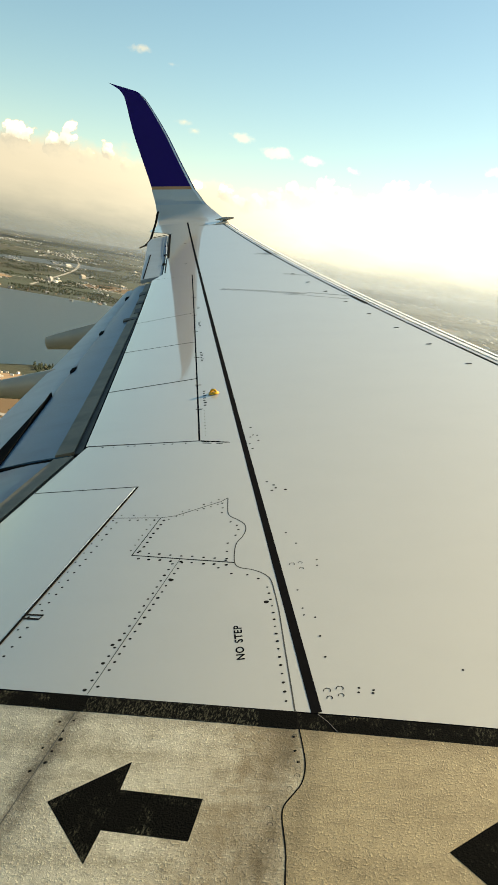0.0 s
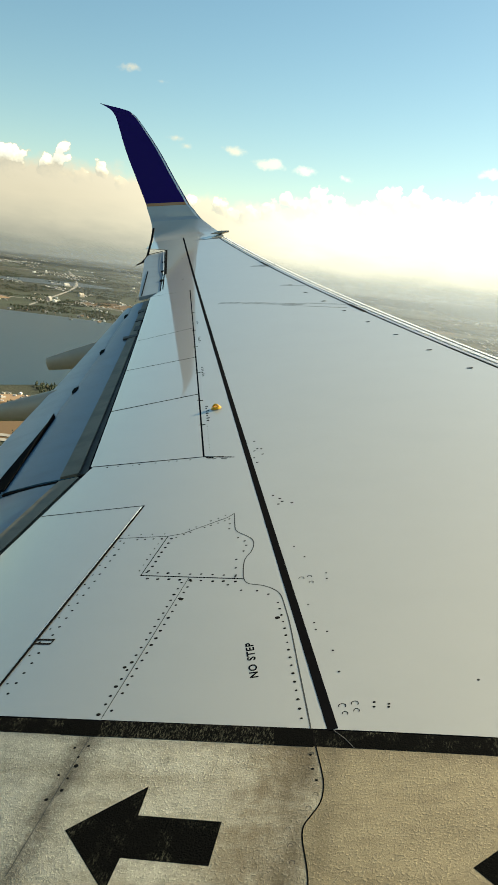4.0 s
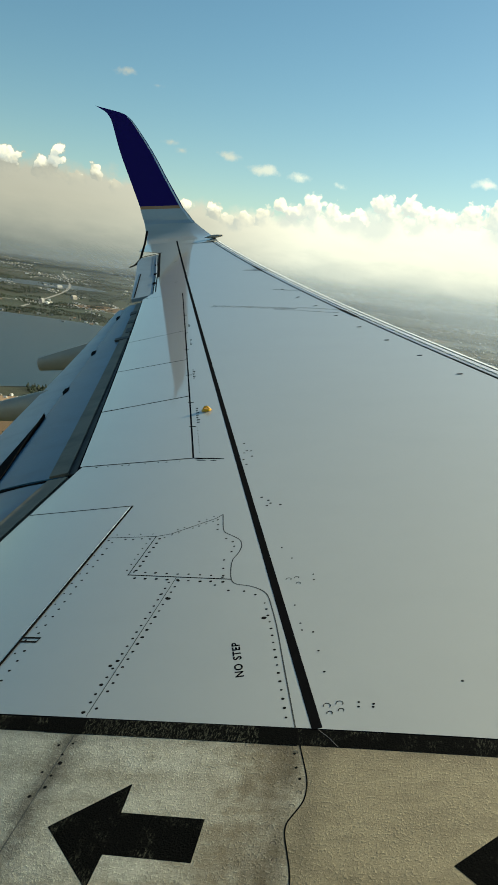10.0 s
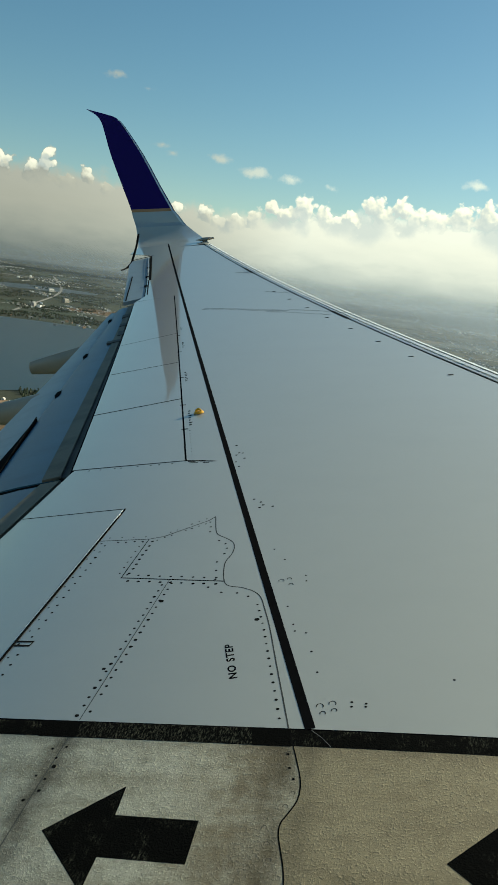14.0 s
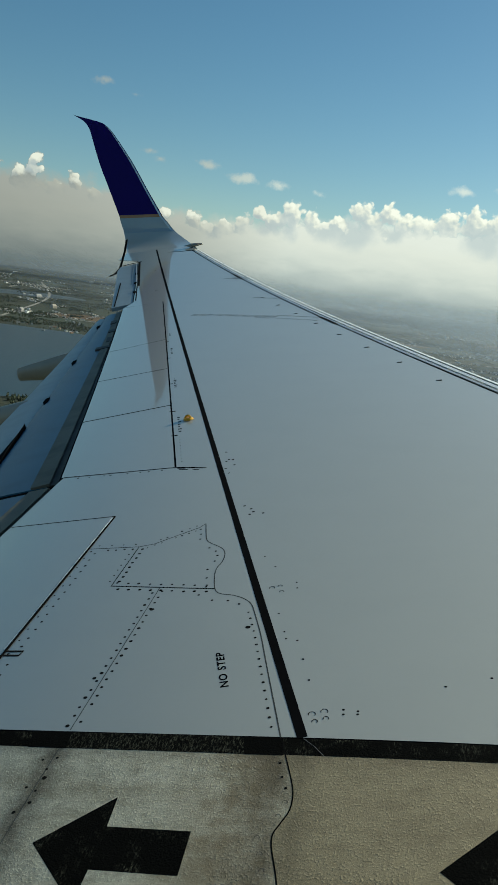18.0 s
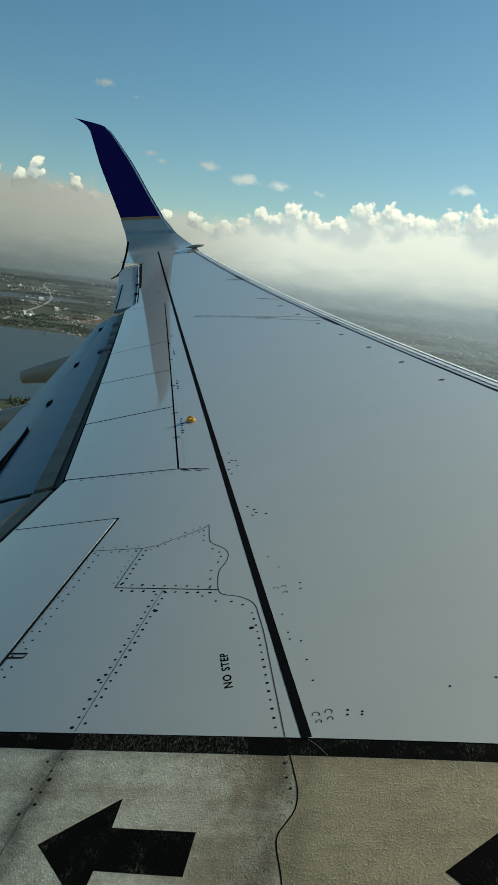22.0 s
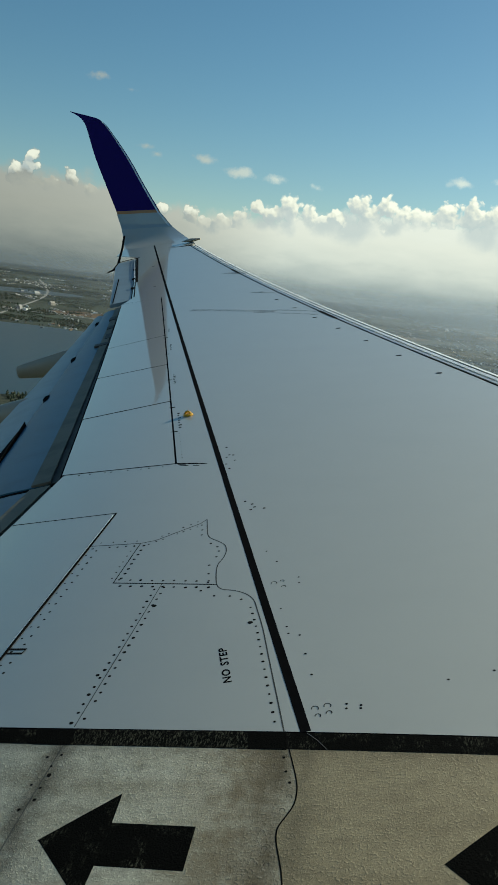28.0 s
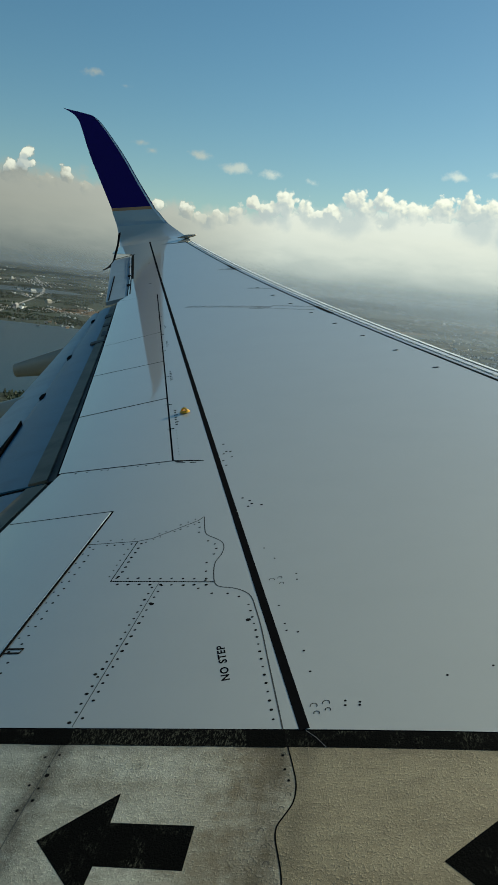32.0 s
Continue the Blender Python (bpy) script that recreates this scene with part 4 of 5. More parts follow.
for i, (x, y) in enumerate(((-1500, 1700), (-1150, 1950), (-1750, 2000), (-900, 2300), (-1300, 2700), (-300, 2700), (100, 3200), (-1900, 1500))):
    land_sheet("ground", shore([(x, y), (x + 170, y + 40), (x + 230, y + 140), (x + 60, y + 150)], 5, 12, 11 + i), (SAND, DRY)[i % 2], GROUND + 0.25, "pale cleared field", "field")


def road(line, width, name="road"):
    pts = [Vector(p) for p in smooth_line(line, 8)]
    bm = bmesh.new()
    rows = []
    for i, p in enumerate(pts):
        d = (pts[min(i + 1, len(pts) - 1)] - pts[max(i - 1, 0)]).normalized()
        n = Vector((-d.y, d.x)) * width / 2
        rows.append([bm.verts.new((q.x, q.y, ground_z(q.x, q.y) + 0.8)) for q in (p + n, p - n)])
    for a, b_ in zip(rows, rows[1:]):
        bm.faces.new((a[0], a[1], b_[1], b_[0]))
    me = bpy.data.meshes.new(name)
    bm.to_mesh(me)
    bm.free()
    me.materials.append(ROAD)
    return tagged(new(name, me), "pale concrete road through the fields", "road", kind="structure")


road([(-620, 420), (-480, 500), (-330, 545), (-240, 640), (-230, 800)], 9)
road([(-640, 405), (-490, 484), (-325, 530), (-222, 640), (-212, 800)], 9)
road([(-2400, 1500), (-1500, 1800), (-700, 2050), (300, 2500), (1500, 2900)], 10)
road([(-1900, 3200), (-1450, 2500), (-1150, 1750)], 9)
road([(-3000, 2600), (-1600, 3000), (0, 3600), (1800, 4000)], 12)


def inside(x, y, poly):
    hit = False
    for (xa, ya), (xb, yb) in zip(poly, poly[1:] + poly[:1]):
        if (ya > y) != (yb > y) and x < (xb - xa) * (y - ya) / (yb - ya) + xa:
            hit = not hit
    return hit


CLEAR = [shore(LAKE), [(-470, 640), (-435, 650), (-415, 690), (-440, 700), (-480, 670)], [(-430, 520), (-300, 560), (-270, 680), (-380, 690), (-470, 610)]]

# one tree: tapered trunk and a ragged crown of clumps, gathered by the thousand into the woods
ico = bmesh.new()
bmesh.ops.create_icosphere(ico, subdivisions=1, radius=1)
ICO_V, ICO_F = [tuple(v.co) for v in ico.verts], [tuple(v.index for v in f.verts) for f in ico.faces]
ico.free()


def blob(verts, faces, c, r, squash, rnd):
    base = len(verts)
    for x, y, z in ICO_V:
        k = r * rnd.uniform(0.65, 1.25)
        verts.append((c[0] + x * k, c[1] + y * k, c[2] + z * k * squash))
    faces.extend(tuple(base + i for i in f) for f in ICO_F)


def wood(name, spots, label, seed, size=1.0, clumps=3):
    rnd = random.Random(seed)
    verts, faces = [], []
    for x, y in spots:
        hgt, foot = size * rnd.uniform(4.5, 9.0), ground_z(x, y)
        base = len(verts)
        for z, r in ((0, 0.35), (hgt * 0.6, 0.15)):
            verts.extend((x + r * math.cos(a), y + r * math.sin(a), foot + z) for a in (0, 2.09, 4.19))
        faces.extend(((base, base + 1, base + 4, base + 3), (base + 1, base + 2, base + 5, base + 4), (base + 2, base, base + 3, base + 5)))
        for k in range(clumps):
            f = k / max(1, clumps - 1)
            blob(verts, faces, (x + rnd.uniform(-1, 1) * size, y + rnd.uniform(-1, 1) * size, foot + hgt * (0.5 + 0.4 * f)), size * rnd.uniform(1.3, 2.4) * (1.15 - 0.4 * f), 1.1, rnd)
    me = bpy.data.meshes.new(name)
    me.from_pydata(verts, [], faces)
    me.materials.append(TREES)
    return tagged(new(name, me), label, "wood", kind="stuff")


rnd = random.Random(11)
near, far = [], []
while len(near) < 6000:
    x, y = rnd.uniform(-1100, -100), rnd.uniform(350, 1000)
    if noise.noise(Vector((x * 0.011, y * 0.011, 2))) > -0.12 and not any(inside(x, y, c) for c in CLEAR):
        near.append((x, y))
while len(far) < 26000:
    a, r = radians(rnd.uniform(-42, 10)), 1400 + 3400 * rnd.random() ** 1.3
    x, y = r * math.sin(a), r * math.cos(a)
    if noise.noise(Vector((x * 0.006, y * 0.006, 7))) + 0.5 * noise.noise(Vector((x * 0.02, y * 0.02, 1))) > 0.05 and not inside(x, y, CLEAR[0]):
        far.append((x, y))
wood("near_wood", near, "mixed green and brown wood on the near shore", 21, 0.62, 2)
wood("far_wood", far, "dark green trees between far houses", 22, 0.85, 1)


def town(spots, seed):
    """Small gabled houses and flat-roofed halls."""
    rnd_ = random.Random(seed)
    verts, faces = [], []
    for x, y, s in spots:
        w, d, hgt, a = s * rnd_.uniform(0.8, 1.6), s * rnd_.uniform(0.6, 1.0), s * rnd_.uniform(0.35, 0.55), rnd_.uniform(0, math.pi)
        ca, sa, base = math.cos(a), math.sin(a), len(verts)
        gable = 0.35 * d if rnd_.random() < 0.7 else 0.01
        for px, py, pz in ((-w, -d, 0), (w, -d, 0), (w, d, 0), (-w, d, 0), (-w, -d, hgt), (w, -d, hgt), (w, d, hgt), (-w, d, hgt), (-w, 0, hgt + gable), (w, 0, hgt + gable)):
            verts.append((x + (px * ca - py * sa) / 2, y + (px * sa + py * ca) / 2, ground_z(x, y) + pz))
        for f in ((0, 1, 5, 4), (2, 3, 7, 6), (1, 2, 6, 9, 5), (3, 0, 4, 8, 7), (4, 5, 9, 8), (6, 7, 8, 9)):
            faces.append(tuple(base + i for i in f))
    me = bpy.data.meshes.new("far_houses")
    me.from_pydata(verts, [], faces)
    me.materials.append(HOUSES)
    return tagged(new("far_houses", me), "pale houses and halls scattered beyond the lake", "houses", kind="stuff")


spots = []
while len(spots) < 4200:
    # streets of houses, and a hall or two in each quarter
    a, r = radians(rnd.uniform(-42, 10)), 1500 + 3300 * rnd.random() ** 1.2
    x, y, way = r * math.sin(a), r * math.cos(a), rnd.choice((0.2, 0.2, 1.75, 2.6))
    if noise.noise(Vector((x * 0.003, y * 0.003, 3))) < 0.0:
        continue
    for k in range(rnd.randint(4, 16)):
        px, py = x + 9 * k * math.cos(way) + rnd.uniform(-2, 2), y + 9 * k * math.sin(way) + rnd.uniform(-2, 2) + 8 * (k % 2)
        if not inside(px, py, CLEAR[0]):
            spots.append((px, py, rnd.choice((3.2, 3.6, 4, 4.4, 5, 5.6))))
    if rnd.random() < 0.25 and not inside(x, y, CLEAR[0]):
        spots.append((x, y, rnd.uniform(8, 16)))
for k in range(40):
    spots.append((-450 + rnd.uniform(-30, 35), 668 + rnd.uniform(-30, 30), rnd.choice((2, 3, 4))))
town(spots, 31)


def house(x, y, turn, size, mats, label):
    """A small gabled house: walls, roof and a door."""
    home = new("house")
    tagged(home, label, "house", group="houses by the lake")
    w, d, hgt = 1.3 * size, 0.9 * size, 0.5 * size

    def mesh_part(name, verts, faces, mat):
        me = bpy.data.meshes.new(name)
        me.from_pydata(verts, [], faces)
        me.materials.append(mat)
        ob = new(name, me)
        ob.parent = home

    mesh_part("wall", [(-w / 2, -d / 2, 0), (w / 2, -d / 2, 0), (w / 2, d / 2, 0), (-w / 2, d / 2, 0), (-w / 2, -d / 2, hgt), (w / 2, -d / 2, hgt), (w / 2, d / 2, hgt), (-w / 2, d / 2, hgt), (-w / 2, 0, hgt * 1.6), (w / 2, 0, hgt * 1.6)],
              [(3, 2, 1, 0), (0, 1, 5, 4), (2, 3, 7, 6), (1, 2, 6, 9, 5), (3, 0, 4, 8, 7), (4, 5, 9, 8), (6, 7, 8, 9)], mats[0])
    o, e = 0.56, 0.05 * size
    roof = []
    for z in (0, e):
        roof += [(-w * o, -d * o, hgt * 0.93 + z), (w * o, -d * o, hgt * 0.93 + z), (w * o, 0, hgt * 1.62 + z), (-w * o, 0, hgt * 1.62 + z), (w * o, d * o, hgt * 0.93 + z), (-w * o, d * o, hgt * 0.93 + z)]
    mesh_part("roof", roof, [(6, 7, 8, 9), (9, 8, 10, 11), (3, 2, 1, 0), (5, 4, 2, 3), (0, 1, 7, 6), (4, 5, 11, 10), (1, 2, 8, 7), (2, 4, 10, 8), (5, 3, 9, 11), (3, 0, 6, 9)], mats[1])
    mesh_part("door", [(-0.06 * w, -d / 2 - 0.02 * s_, z) for s_ in (1, 3) for z in (0, hgt * 0.8)] + [(0.06 * w, -d / 2 - 0.02 * s_, z) for s_ in (1, 3) for z in (0, hgt * 0.8)], [(2, 3, 7, 6), (0, 1, 3, 2), (6, 7, 5, 4), (3, 1, 5, 7)], mats[1])
    home.matrix_world = pose(x, y, GROUND, 0, 0, turn)
    return home


WALL_WHITE, WALL_TAN = plain("white_house_wall", (0.5, 0.48, 0.45), 0.8), plain("tan_house_wall", (0.52, 0.42, 0.30), 0.8)
ROOF_GREY, ROOF_RED = plain("grey_shingle_roof", (0.30, 0.29, 0.28), 0.9), plain("brown_shingle_roof", (0.24, 0.15, 0.10), 0.9)
homes = [house(-905, 1545, 20, 5.5, (WALL_WHITE, ROOF_GREY), "white lakeside house with a grey gabled roof"), house(-850, 1580, 60, 5.5, (WALL_TAN, ROOF_RED), "tan lakeside house with a brown gabled roof")]
rnd = random.Random(5)
for k in range(26):
    f = k / 25
    x, y = (-1330 + 720 * f, 1500 + 205 * f ** 0.8)
    copy_thing(homes[k % 2], pose(x + rnd.uniform(-25, 15), y + rnd.uniform(0, 45), GROUND, 0, 0, rnd.uniform(0, 180)))


# ---------------------------------------------------------------- haze and clouds
def haze_material(name, strength, low, high, colour=(0.55, 0.61, 0.66), start=None, uneven=0.2, left=0.55, right=2.4):
    """Air haze painted on a see-through sheet that lets most light through: densest at the ground, gone at the given
    height, stronger to the right.
    """
    mm = bpy.data.materials.new(name)
    mm.use_nodes = True
    t = mm.node_tree
    t.nodes.remove(t.nodes["Principled BSDF"])
    pos = t.nodes.new("ShaderNodeNewGeometry").outputs["Position"]
    sep = t.nodes.new("ShaderNodeSeparateXYZ")
    t.links.new(pos, sep.inputs[0])
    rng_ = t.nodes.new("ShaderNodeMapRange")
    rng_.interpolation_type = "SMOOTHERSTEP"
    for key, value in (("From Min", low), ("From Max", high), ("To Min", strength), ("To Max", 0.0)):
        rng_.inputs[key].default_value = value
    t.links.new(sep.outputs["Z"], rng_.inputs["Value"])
    thick = rng_.outputs["Result"]
    if start is not None:
        up = t.nodes.new("ShaderNodeMapRange")
        up.interpolation_type = "SMOOTHERSTEP"
        for key, value in (("From Min", start[0]), ("From Max", start[1])):
            up.inputs[key].default_value = value
        t.links.new(sep.outputs["Z"], up.inputs["Value"])
        both_ = t.nodes.new("ShaderNodeMath")
        both_.operation = "MULTIPLY"
        t.links.new(thick, both_.inputs[0])
        t.links.new(up.outputs["Result"], both_.inputs[1])
        thick = both_.outputs[0]
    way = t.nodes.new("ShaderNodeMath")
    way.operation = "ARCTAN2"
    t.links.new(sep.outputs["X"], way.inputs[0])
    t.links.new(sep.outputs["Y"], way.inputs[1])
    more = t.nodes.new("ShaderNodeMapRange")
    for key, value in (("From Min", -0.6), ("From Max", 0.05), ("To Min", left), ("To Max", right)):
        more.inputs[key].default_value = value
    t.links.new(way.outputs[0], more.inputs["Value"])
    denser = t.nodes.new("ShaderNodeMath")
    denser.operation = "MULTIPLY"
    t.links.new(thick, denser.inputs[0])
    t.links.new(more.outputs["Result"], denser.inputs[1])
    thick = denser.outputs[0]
    n = node(t, "ShaderNodeTexNoise", Scale=0.0022, Detail=5.0, Roughness=0.55)
    mp = t.nodes.new("ShaderNodeMapping")
    mp.inputs["Scale"].default_value = (1, 1, 2.4)
    t.links.new(pos, mp.inputs["Vector"])
    t.links.new(mp.outputs["Vector"], n.inputs["Vector"])
    mul = t.nodes.new("ShaderNodeMath")
    mul.operation = "MULTIPLY"
    t.links.new(thick, mul.inputs[0])
    t.links.new(ramp(t, n.outputs["Fac"], [(0.25, (1 - uneven,) * 3), (0.75, (1 + uneven * 0.5,) * 3)]), mul.inputs[1])
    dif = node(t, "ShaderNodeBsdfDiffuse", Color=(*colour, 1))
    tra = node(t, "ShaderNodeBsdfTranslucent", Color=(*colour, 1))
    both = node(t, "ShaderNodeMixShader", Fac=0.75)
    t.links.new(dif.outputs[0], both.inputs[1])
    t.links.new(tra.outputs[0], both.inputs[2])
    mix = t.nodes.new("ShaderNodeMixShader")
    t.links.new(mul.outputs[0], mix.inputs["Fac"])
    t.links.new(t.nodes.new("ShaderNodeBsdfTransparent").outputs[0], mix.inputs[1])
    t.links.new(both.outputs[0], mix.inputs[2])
    t.links.new(mix.outputs[0], t.nodes["Material Output"].inputs["Surface"])
    return mm


def curtain(radius, low, high, mat):
    bm = bmesh.new()
    rows = [[bm.verts.new((radius * math.cos(a), radius * math.sin(a), z)) for z in (low, high)] for a in (2 * math.pi * i / 128 for i in range(128))]
    for a, b_ in zip(rows, rows[1:] + rows[:1]):
        bm.faces.new((a[0], b_[0], b_[1], a[1]))
    me = bpy.data.meshes.new("haze")
    bm.to_mesh(me)
    bm.free()
    for f in me.polygons:
        f.use_smooth = True
    me.materials.append(mat)
    return tagged(new("haze", me), "see-through sheet painted as haze over the far land", "haze", kind="stuff")


# distance haze as painted sheets, each farther one paler and denser
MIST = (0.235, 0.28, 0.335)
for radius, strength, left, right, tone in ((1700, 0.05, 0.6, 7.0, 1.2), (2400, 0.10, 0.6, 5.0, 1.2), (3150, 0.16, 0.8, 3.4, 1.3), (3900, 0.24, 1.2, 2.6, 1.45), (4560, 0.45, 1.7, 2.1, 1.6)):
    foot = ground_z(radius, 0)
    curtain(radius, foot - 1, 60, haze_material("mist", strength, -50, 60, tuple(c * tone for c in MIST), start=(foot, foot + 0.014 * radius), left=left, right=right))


# ---- far cumulus on a plain backdrop: each head by its azimuth, elevation and radius in degrees
HEADS = ((-31.7, 6.0, 0.60), (-31.5, 6.8, 0.38), (-32.5, 5.3, 0.8), (-29.0, 5.75, 0.5), (-30.3, 5.0, 0.7), (-27.4, 5.0, 0.5), (-22.3, 4.5, 0.5), (-24.0, 4.6, 0.5), (-25.3, 4.8, 0.5), (-20.2, 4.3, 0.62), (-19.1, 3.8, 0.6), (-17.9, 4.1, 0.65), (-16.5, 4.5, 0.7),
         (-15.3, 5.3, 0.5), (-14.2, 4.9, 0.75), (-12.8, 5.5, 0.85), (-11.5, 5.2, 0.75), (-10.4, 4.9, 0.6), (-9.4, 5.0, 0.75), (-7.9, 6.2, 0.75), (-6.1, 6.2, 0.75), (-7.0, 5.3, 1.0), (-4.7, 5.6, 0.75), (-3.4, 5.7, 0.75),
         (-1.8, 6.0, 0.85), (0.2, 6.2, 1.0), (1.9, 5.8, 1.05), (3.6, 5.9, 1.1), (5.6, 5.6, 1.2), (8.2, 5.5, 1.3), (-35.0, 5.4, 1.1))
SHADES = ((-10.0, 4.9, 1.7), (-8.3, 4.7, 1.9), (-14.8, 4.5, 1.3), (-13.2, 4.4, 1.2), (0.9, 5.0, 1.7), (-5.4, 4.9, 1.1), (3.0, 4.6, 1.6), (-18.6, 3.6, 0.8))
WISPS = ((-27.5, 12.5, 0.7), (-25.0, 12.0, 0.35), (-23.8, 8.5, 0.7), (-23.0, 8.0, 0.6), (-19.5, 8.2, 0.9), (-16.9, 7.6, 1.2), (-14.4, 7.4, 1.0), (-11.1, 7.3, 0.5), (-1.2, 8.4, 1.0), (1.7, 8.7, 0.6))


def cloud_backdrop(veil=False):
    """Glowing cumulus heads, haze and high shreds; or, as a veil, a glowing haze sheet over the far land."""
    mm = bpy.data.materials.new("glowing_cumulus_and_haze")
    mm.use_nodes = True
    t = mm.node_tree
    t.nodes.remove(t.nodes["Principled BSDF"])

    def calc(op, a, c=None, d=None):
        n = t.nodes.new("ShaderNodeMath")
        n.operation = op
        for i, v in enumerate((a, c, d)):
            if v is None:
                continue
            if isinstance(v, (int, float)):
                n.inputs[i].default_value = v
            else:
                t.links.new(v, n.inputs[i])
        return n.outputs[0]

    def span(value, lo, hi, out0=0.0, out1=1.0):
        n = t.nodes.new("ShaderNodeMapRange")
        n.interpolation_type = "SMOOTHSTEP"
        for key, v in (("From Min", lo), ("From Max", hi), ("To Min", out0), ("To Max", out1)):
            n.inputs[key].default_value = v
        t.links.new(value, n.inputs["Value"])
        return n.outputs["Result"]

    def curve(value, lo, hi, stops):
        r = t.nodes.new("ShaderNodeValToRGB")
        r.color_ramp.interpolation = "B_SPLINE"
        e = r.color_ramp.elements
        while len(e) < len(stops):
            e.new(0.5)
        for el_, (p, h) in zip(e, stops):
            el_.position, el_.color = (p - lo) / (hi - lo), (h / 10,) * 3 + (1,)
        t.links.new(calc("DIVIDE", calc("SUBTRACT", value, lo), hi - lo), r.inputs["Fac"])
        return calc("MULTIPLY", r.outputs["Color"], 10)

    sep = t.nodes.new("ShaderNodeSeparateXYZ")
    t.links.new(t.nodes.new("ShaderNodeTexCoord").outputs["Object"], sep.inputs[0])
    x, y, z = sep.outputs
    azim = calc("MULTIPLY", calc("ARCTAN2", x, y), 57.29578)
    elev = calc("MULTIPLY", calc("ARCTANGENT", calc("DIVIDE", z, RADIUS)), 57.29578)

    def plane(u, v, w):
        comb = t.nodes.new("ShaderNodeCombineXYZ")
        t.links.new(u, comb.inputs[0])
        t.links.new(v, comb.inputs[1])
        comb.inputs[2].default_value = w
        return comb.outputs[0]

    def fbm(u, v, scale, detail, w, rough=0.58):
        n = node(t, "ShaderNodeTexNoise", Scale=scale, Detail=detail, Roughness=rough)
        t.links.new(plane(u, v, w), n.inputs["Vector"])
        return calc("SUBTRACT", n.outputs["Fac"], 0.5)

    def billow(u, v, scale, w):
        n = node(t, "ShaderNodeTexVoronoi", Scale=scale)
        n.feature, n.voronoi_dimensions = "SMOOTH_F1", "2D"
        for key, value in (("Smoothness", 0.6), ("Detail", 1.0), ("Roughness", 0.4), ("Lacunarity", 2.2)):
            n.inputs[key].default_value = value
        t.links.new(plane(u, v, w), n.inputs["Vector"])
        return calc("SUBTRACT", 0.4, n.outputs["Distance"])

    # soft top of the haze that the heads stand in
    haze_top = curve(azim, -60, 40, ((-60, 5.0), (-36, 5.6), (-30, 6.1), (-26, 5.8), (-23.5, 4.7), (-20, 4.3), (-16, 4.7), (-12, 5.3), (-8, 5.6), (-3, 6.0), (4, 6.0), (14, 6.3), (40, 6.0)))

    def heap(u, v):
        wu = calc("ADD", u, calc("MULTIPLY", fbm(u, v, 1.0, 4, 3.1, 0.5), 0.6))
        wv = calc("ADD", v, calc("MULTIPLY", fbm(u, v, 1.0, 4, 8.3, 0.5), 0.5))
        total = None
        for ca, ce, cr in HEADS[:1] if veil else HEADS:
            du, dv = calc("SUBTRACT", wu, ca), calc("SUBTRACT", wv, ce)
            q = calc("SUBTRACT", 1.0, calc("DIVIDE", calc("SQRT", calc("ADD", calc("MULTIPLY", du, du), calc("MULTIPLY", dv, dv))), cr * 1.35))
            total = q if total is None else calc("SMOOTH_MAX", total, q, 0.25)
        return calc("ADD", total, calc("ADD", calc("ADD", calc("MULTIPLY", billow(wu, wv, 0.9, 0), 0.55), calc("MULTIPLY", billow(wu, wv, 2.2, 0), 0.36)), calc("MULTIPLY", fbm(u, v, 3.5, 4, 7.7), 0.2)))

    d0 = heap(azim, elev)
    d1 = heap(calc("ADD", azim, 0.10), calc("ADD", elev, 0.20))
    d2 = heap(calc("ADD", azim, 0.25), calc("ADD", elev, 0.70))
    head = span(d0, -0.04, 0.22)
    soft = span(calc("ADD", calc("SUBTRACT", haze_top, elev), calc("MULTIPLY", fbm(azim, elev, 0.6, 6, 1.7), 2.2)), -0.55, 0.75)
    # bright rims where the sun comes over the edge, blue-grey within
    rim = calc("SUBTRACT", d0, d1)
    bright = calc("ADD", calc("MULTIPLY", span(d2, -0.4, 0.35, 1.0, 0.0), 0.62), calc("MULTIPLY", span(rim, -0.25, 0.35), 0.42))
    tone = ramp(t, calc("ADD", bright, calc("MULTIPLY", fbm(azim, elev, 1.5, 5, 5.5), 0.15)), [(0.0, (0.46, 0.51, 0.57)), (0.35, (0.56, 0.59, 0.62)), (0.7, (0.74, 0.73, 0.70)), (1.0, (0.88, 0.86, 0.82))])
    # the haze's brightness painted in: white below the heads, greyer towards the ground, uneven
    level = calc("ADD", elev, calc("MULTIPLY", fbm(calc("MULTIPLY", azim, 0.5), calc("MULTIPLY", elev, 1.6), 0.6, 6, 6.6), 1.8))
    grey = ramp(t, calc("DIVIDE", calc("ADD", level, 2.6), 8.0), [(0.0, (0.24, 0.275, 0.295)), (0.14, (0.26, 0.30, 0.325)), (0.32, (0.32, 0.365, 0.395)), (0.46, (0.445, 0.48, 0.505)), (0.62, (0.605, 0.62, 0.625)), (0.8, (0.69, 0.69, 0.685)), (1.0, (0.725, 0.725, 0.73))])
    # blue-grey shade under the heads
    shade = None
    su = calc("ADD", azim, calc("MULTIPLY", fbm(azim, elev, 0.6, 4, 2.2), 2.2))
    sv = calc("ADD", elev, calc("MULTIPLY", fbm(azim, elev, 0.6, 4, 5.2), 1.4))
    for ca, ce, cr in SHADES:
        du, dv = calc("SUBTRACT", su, ca), calc("MULTIPLY", calc("SUBTRACT", sv, ce), 1.3)
        q = calc("SUBTRACT", 1.0, calc("DIVIDE", calc("SQRT", calc("ADD", calc("MULTIPLY", du, du), calc("MULTIPLY", dv, dv))), cr))
        shade = q if shade is None else calc("SMOOTH_MAX", shade, q, 0.2)
    patch = span(shade, -0.1, 0.75)
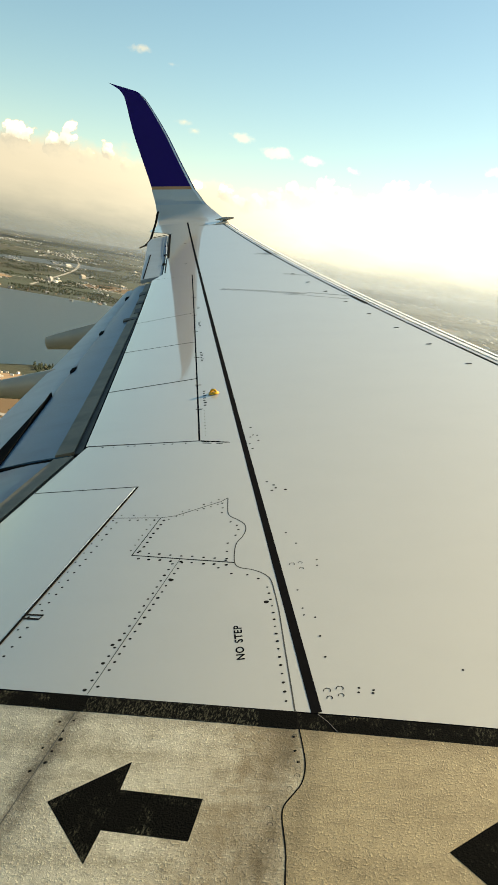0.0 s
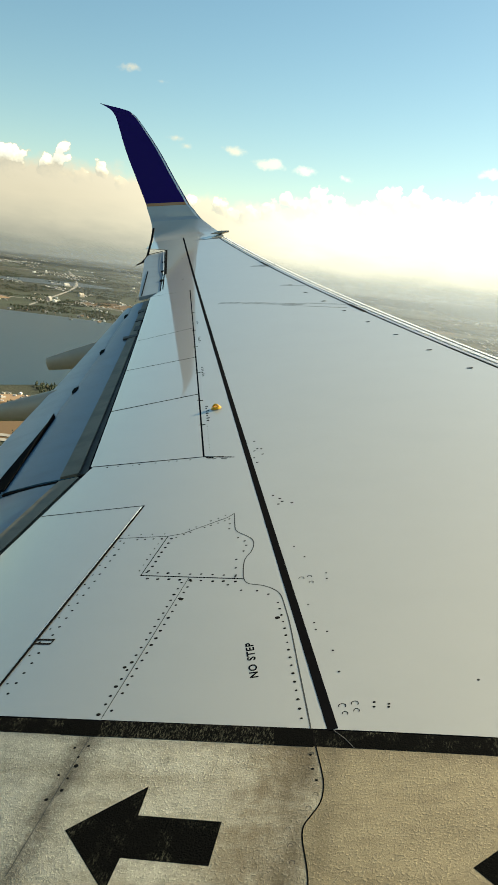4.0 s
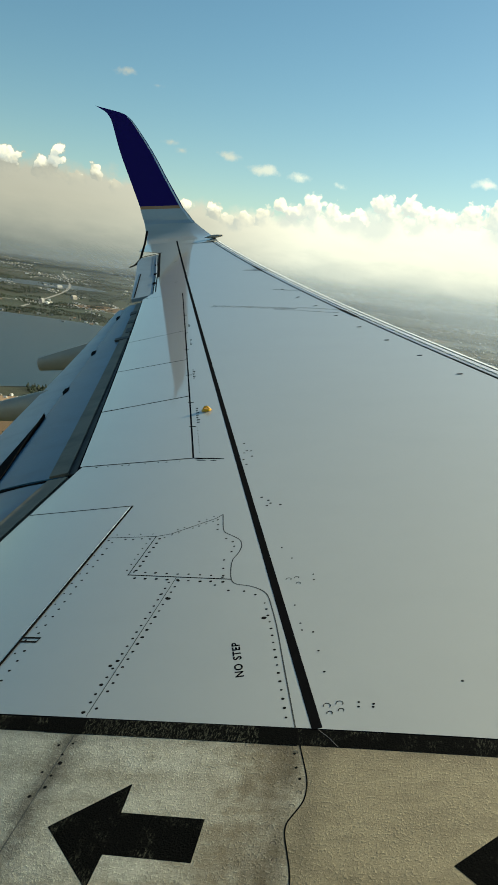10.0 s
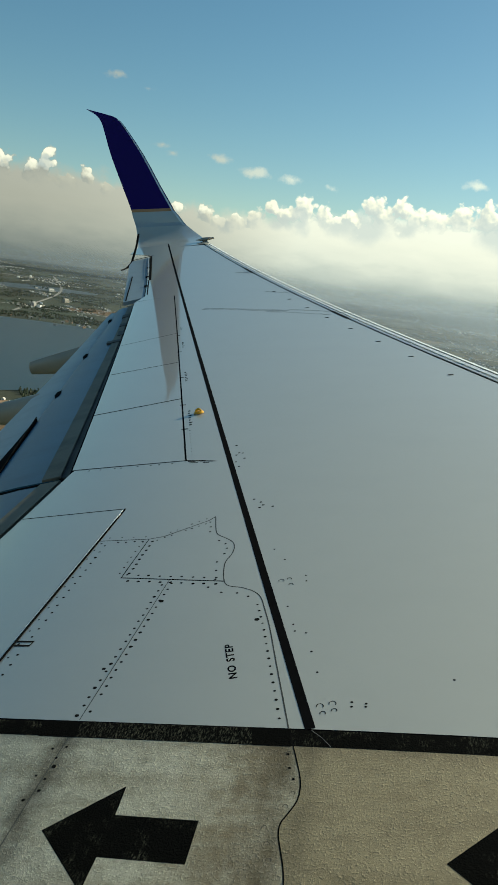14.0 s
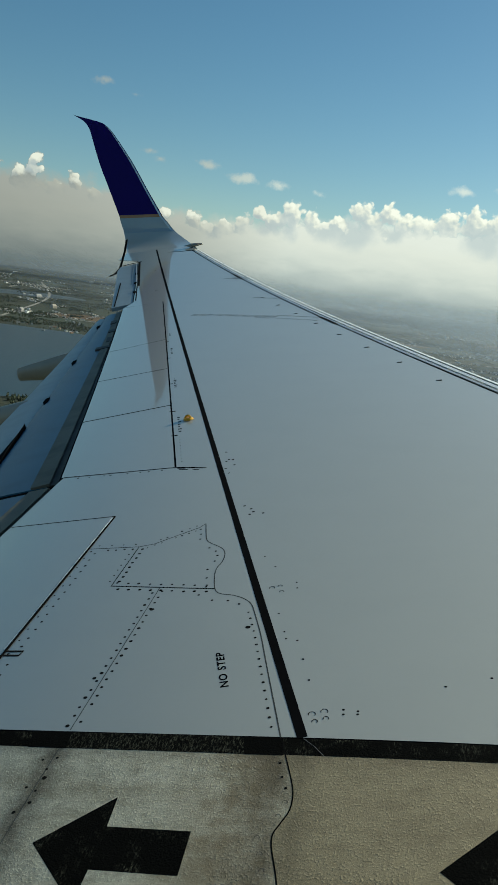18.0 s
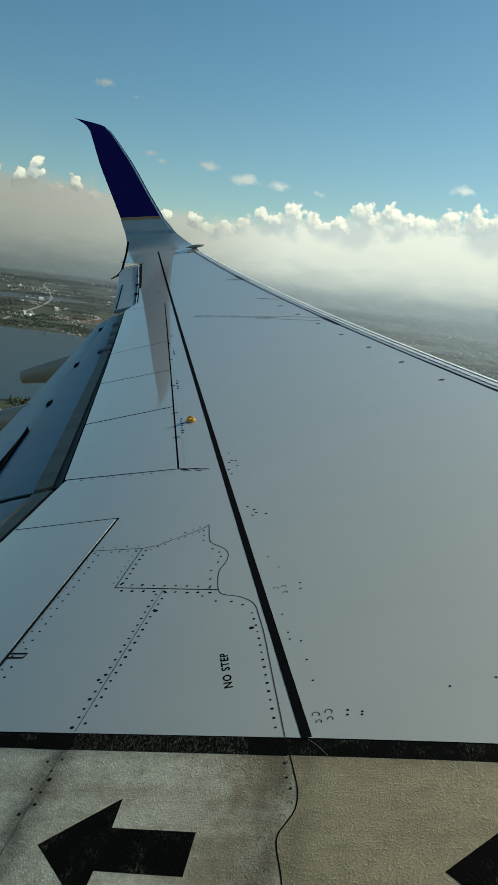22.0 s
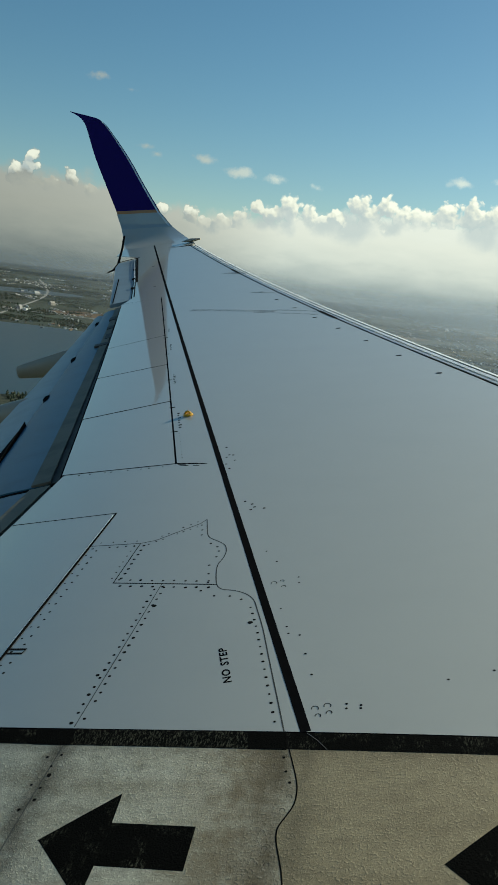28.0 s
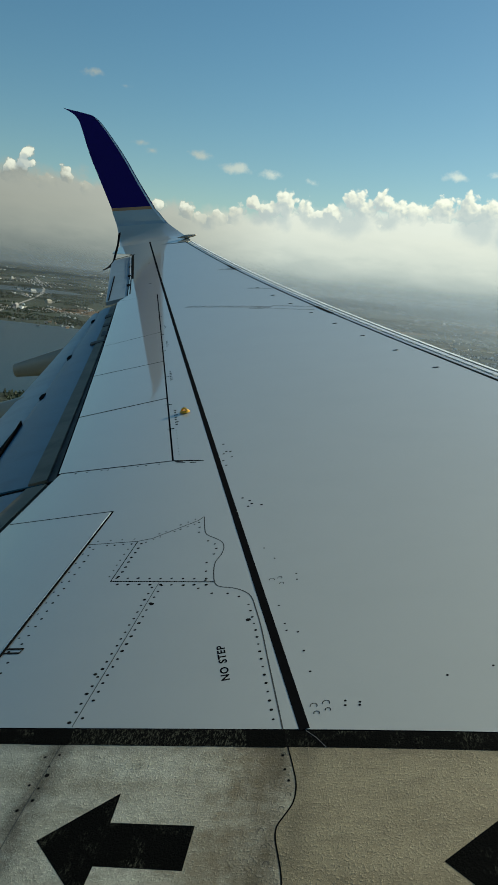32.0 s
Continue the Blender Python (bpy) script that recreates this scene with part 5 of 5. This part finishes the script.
    sink = span(calc("ADD", calc("SUBTRACT", haze_top, elev), calc("MULTIPLY", fbm(azim, elev, 0.8, 5, 9.1), 2.4)), -0.3, 1.3)
    colour = mixed(t, calc("MAXIMUM", sink, calc("SUBTRACT", 1.0, head)), tone, grey)
    colour = mixed(t, calc("MULTIPLY", calc("MULTIPLY", patch, 0.75), calc("SUBTRACT", 1.0, calc("MULTIPLY", head, span(bright, 0.35, 0.8)))), colour, (0.47, 0.52, 0.58))
    wisp = None
    wu = calc("ADD", azim, calc("MULTIPLY", fbm(azim, elev, 0.9, 6, 4.1), 1.6))
    wv = calc("ADD", elev, calc("MULTIPLY", fbm(azim, elev, 0.9, 6, 2.9), 0.7))
    for ca, ce, cr in WISPS:
        du, dv = calc("SUBTRACT", wu, ca), calc("MULTIPLY", calc("SUBTRACT", wv, ce), 2.6)
        q = calc("SUBTRACT", cr, calc("SQRT", calc("ADD", calc("MULTIPLY", du, du), calc("MULTIPLY", dv, dv))))
        wisp = q if wisp is None else calc("MAXIMUM", wisp, q)
    shred = span(calc("ADD", wisp, calc("MULTIPLY", fbm(azim, elev, 2.2, 6, 4.4), 1.0)), -0.1, 0.9, 0.0, 0.75)
    alpha = calc("MAXIMUM", calc("MAXIMUM", head, soft), shred)
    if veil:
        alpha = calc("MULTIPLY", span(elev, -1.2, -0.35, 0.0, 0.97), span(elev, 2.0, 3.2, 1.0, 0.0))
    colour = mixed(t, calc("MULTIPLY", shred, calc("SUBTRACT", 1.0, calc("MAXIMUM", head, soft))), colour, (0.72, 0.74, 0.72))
    # emission set stronger towards the sun's side
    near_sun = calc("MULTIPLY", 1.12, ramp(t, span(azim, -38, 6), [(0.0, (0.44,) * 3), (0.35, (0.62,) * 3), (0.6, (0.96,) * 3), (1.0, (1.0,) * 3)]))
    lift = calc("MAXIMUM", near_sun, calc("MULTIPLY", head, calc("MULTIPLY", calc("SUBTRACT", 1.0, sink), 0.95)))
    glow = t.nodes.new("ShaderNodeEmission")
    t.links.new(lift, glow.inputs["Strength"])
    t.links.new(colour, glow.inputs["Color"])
    mix = t.nodes.new("ShaderNodeMixShader")
    t.links.new(alpha, mix.inputs["Fac"])
    t.links.new(t.nodes.new("ShaderNodeBsdfTransparent").outputs[0], mix.inputs[1])
    t.links.new(glow.outputs[0], mix.inputs[2])
    t.links.new(mix.outputs[0], t.nodes["Material Output"].inputs["Surface"])
    return mm


RADIUS = 4880.0
ob = curtain(RADIUS, GROUND, 1300, cloud_backdrop())
ob.name = "backdrop"
tagged(ob, "distant white cumulus bank in blue sky", "sky", kind="structure")
# added glowing sheet, painted as haze to hide the land's far rim
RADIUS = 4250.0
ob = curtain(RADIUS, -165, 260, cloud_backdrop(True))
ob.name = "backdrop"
tagged(ob, "glowing sheet painted as haze over the far rim of the land", "haze", kind="structure")
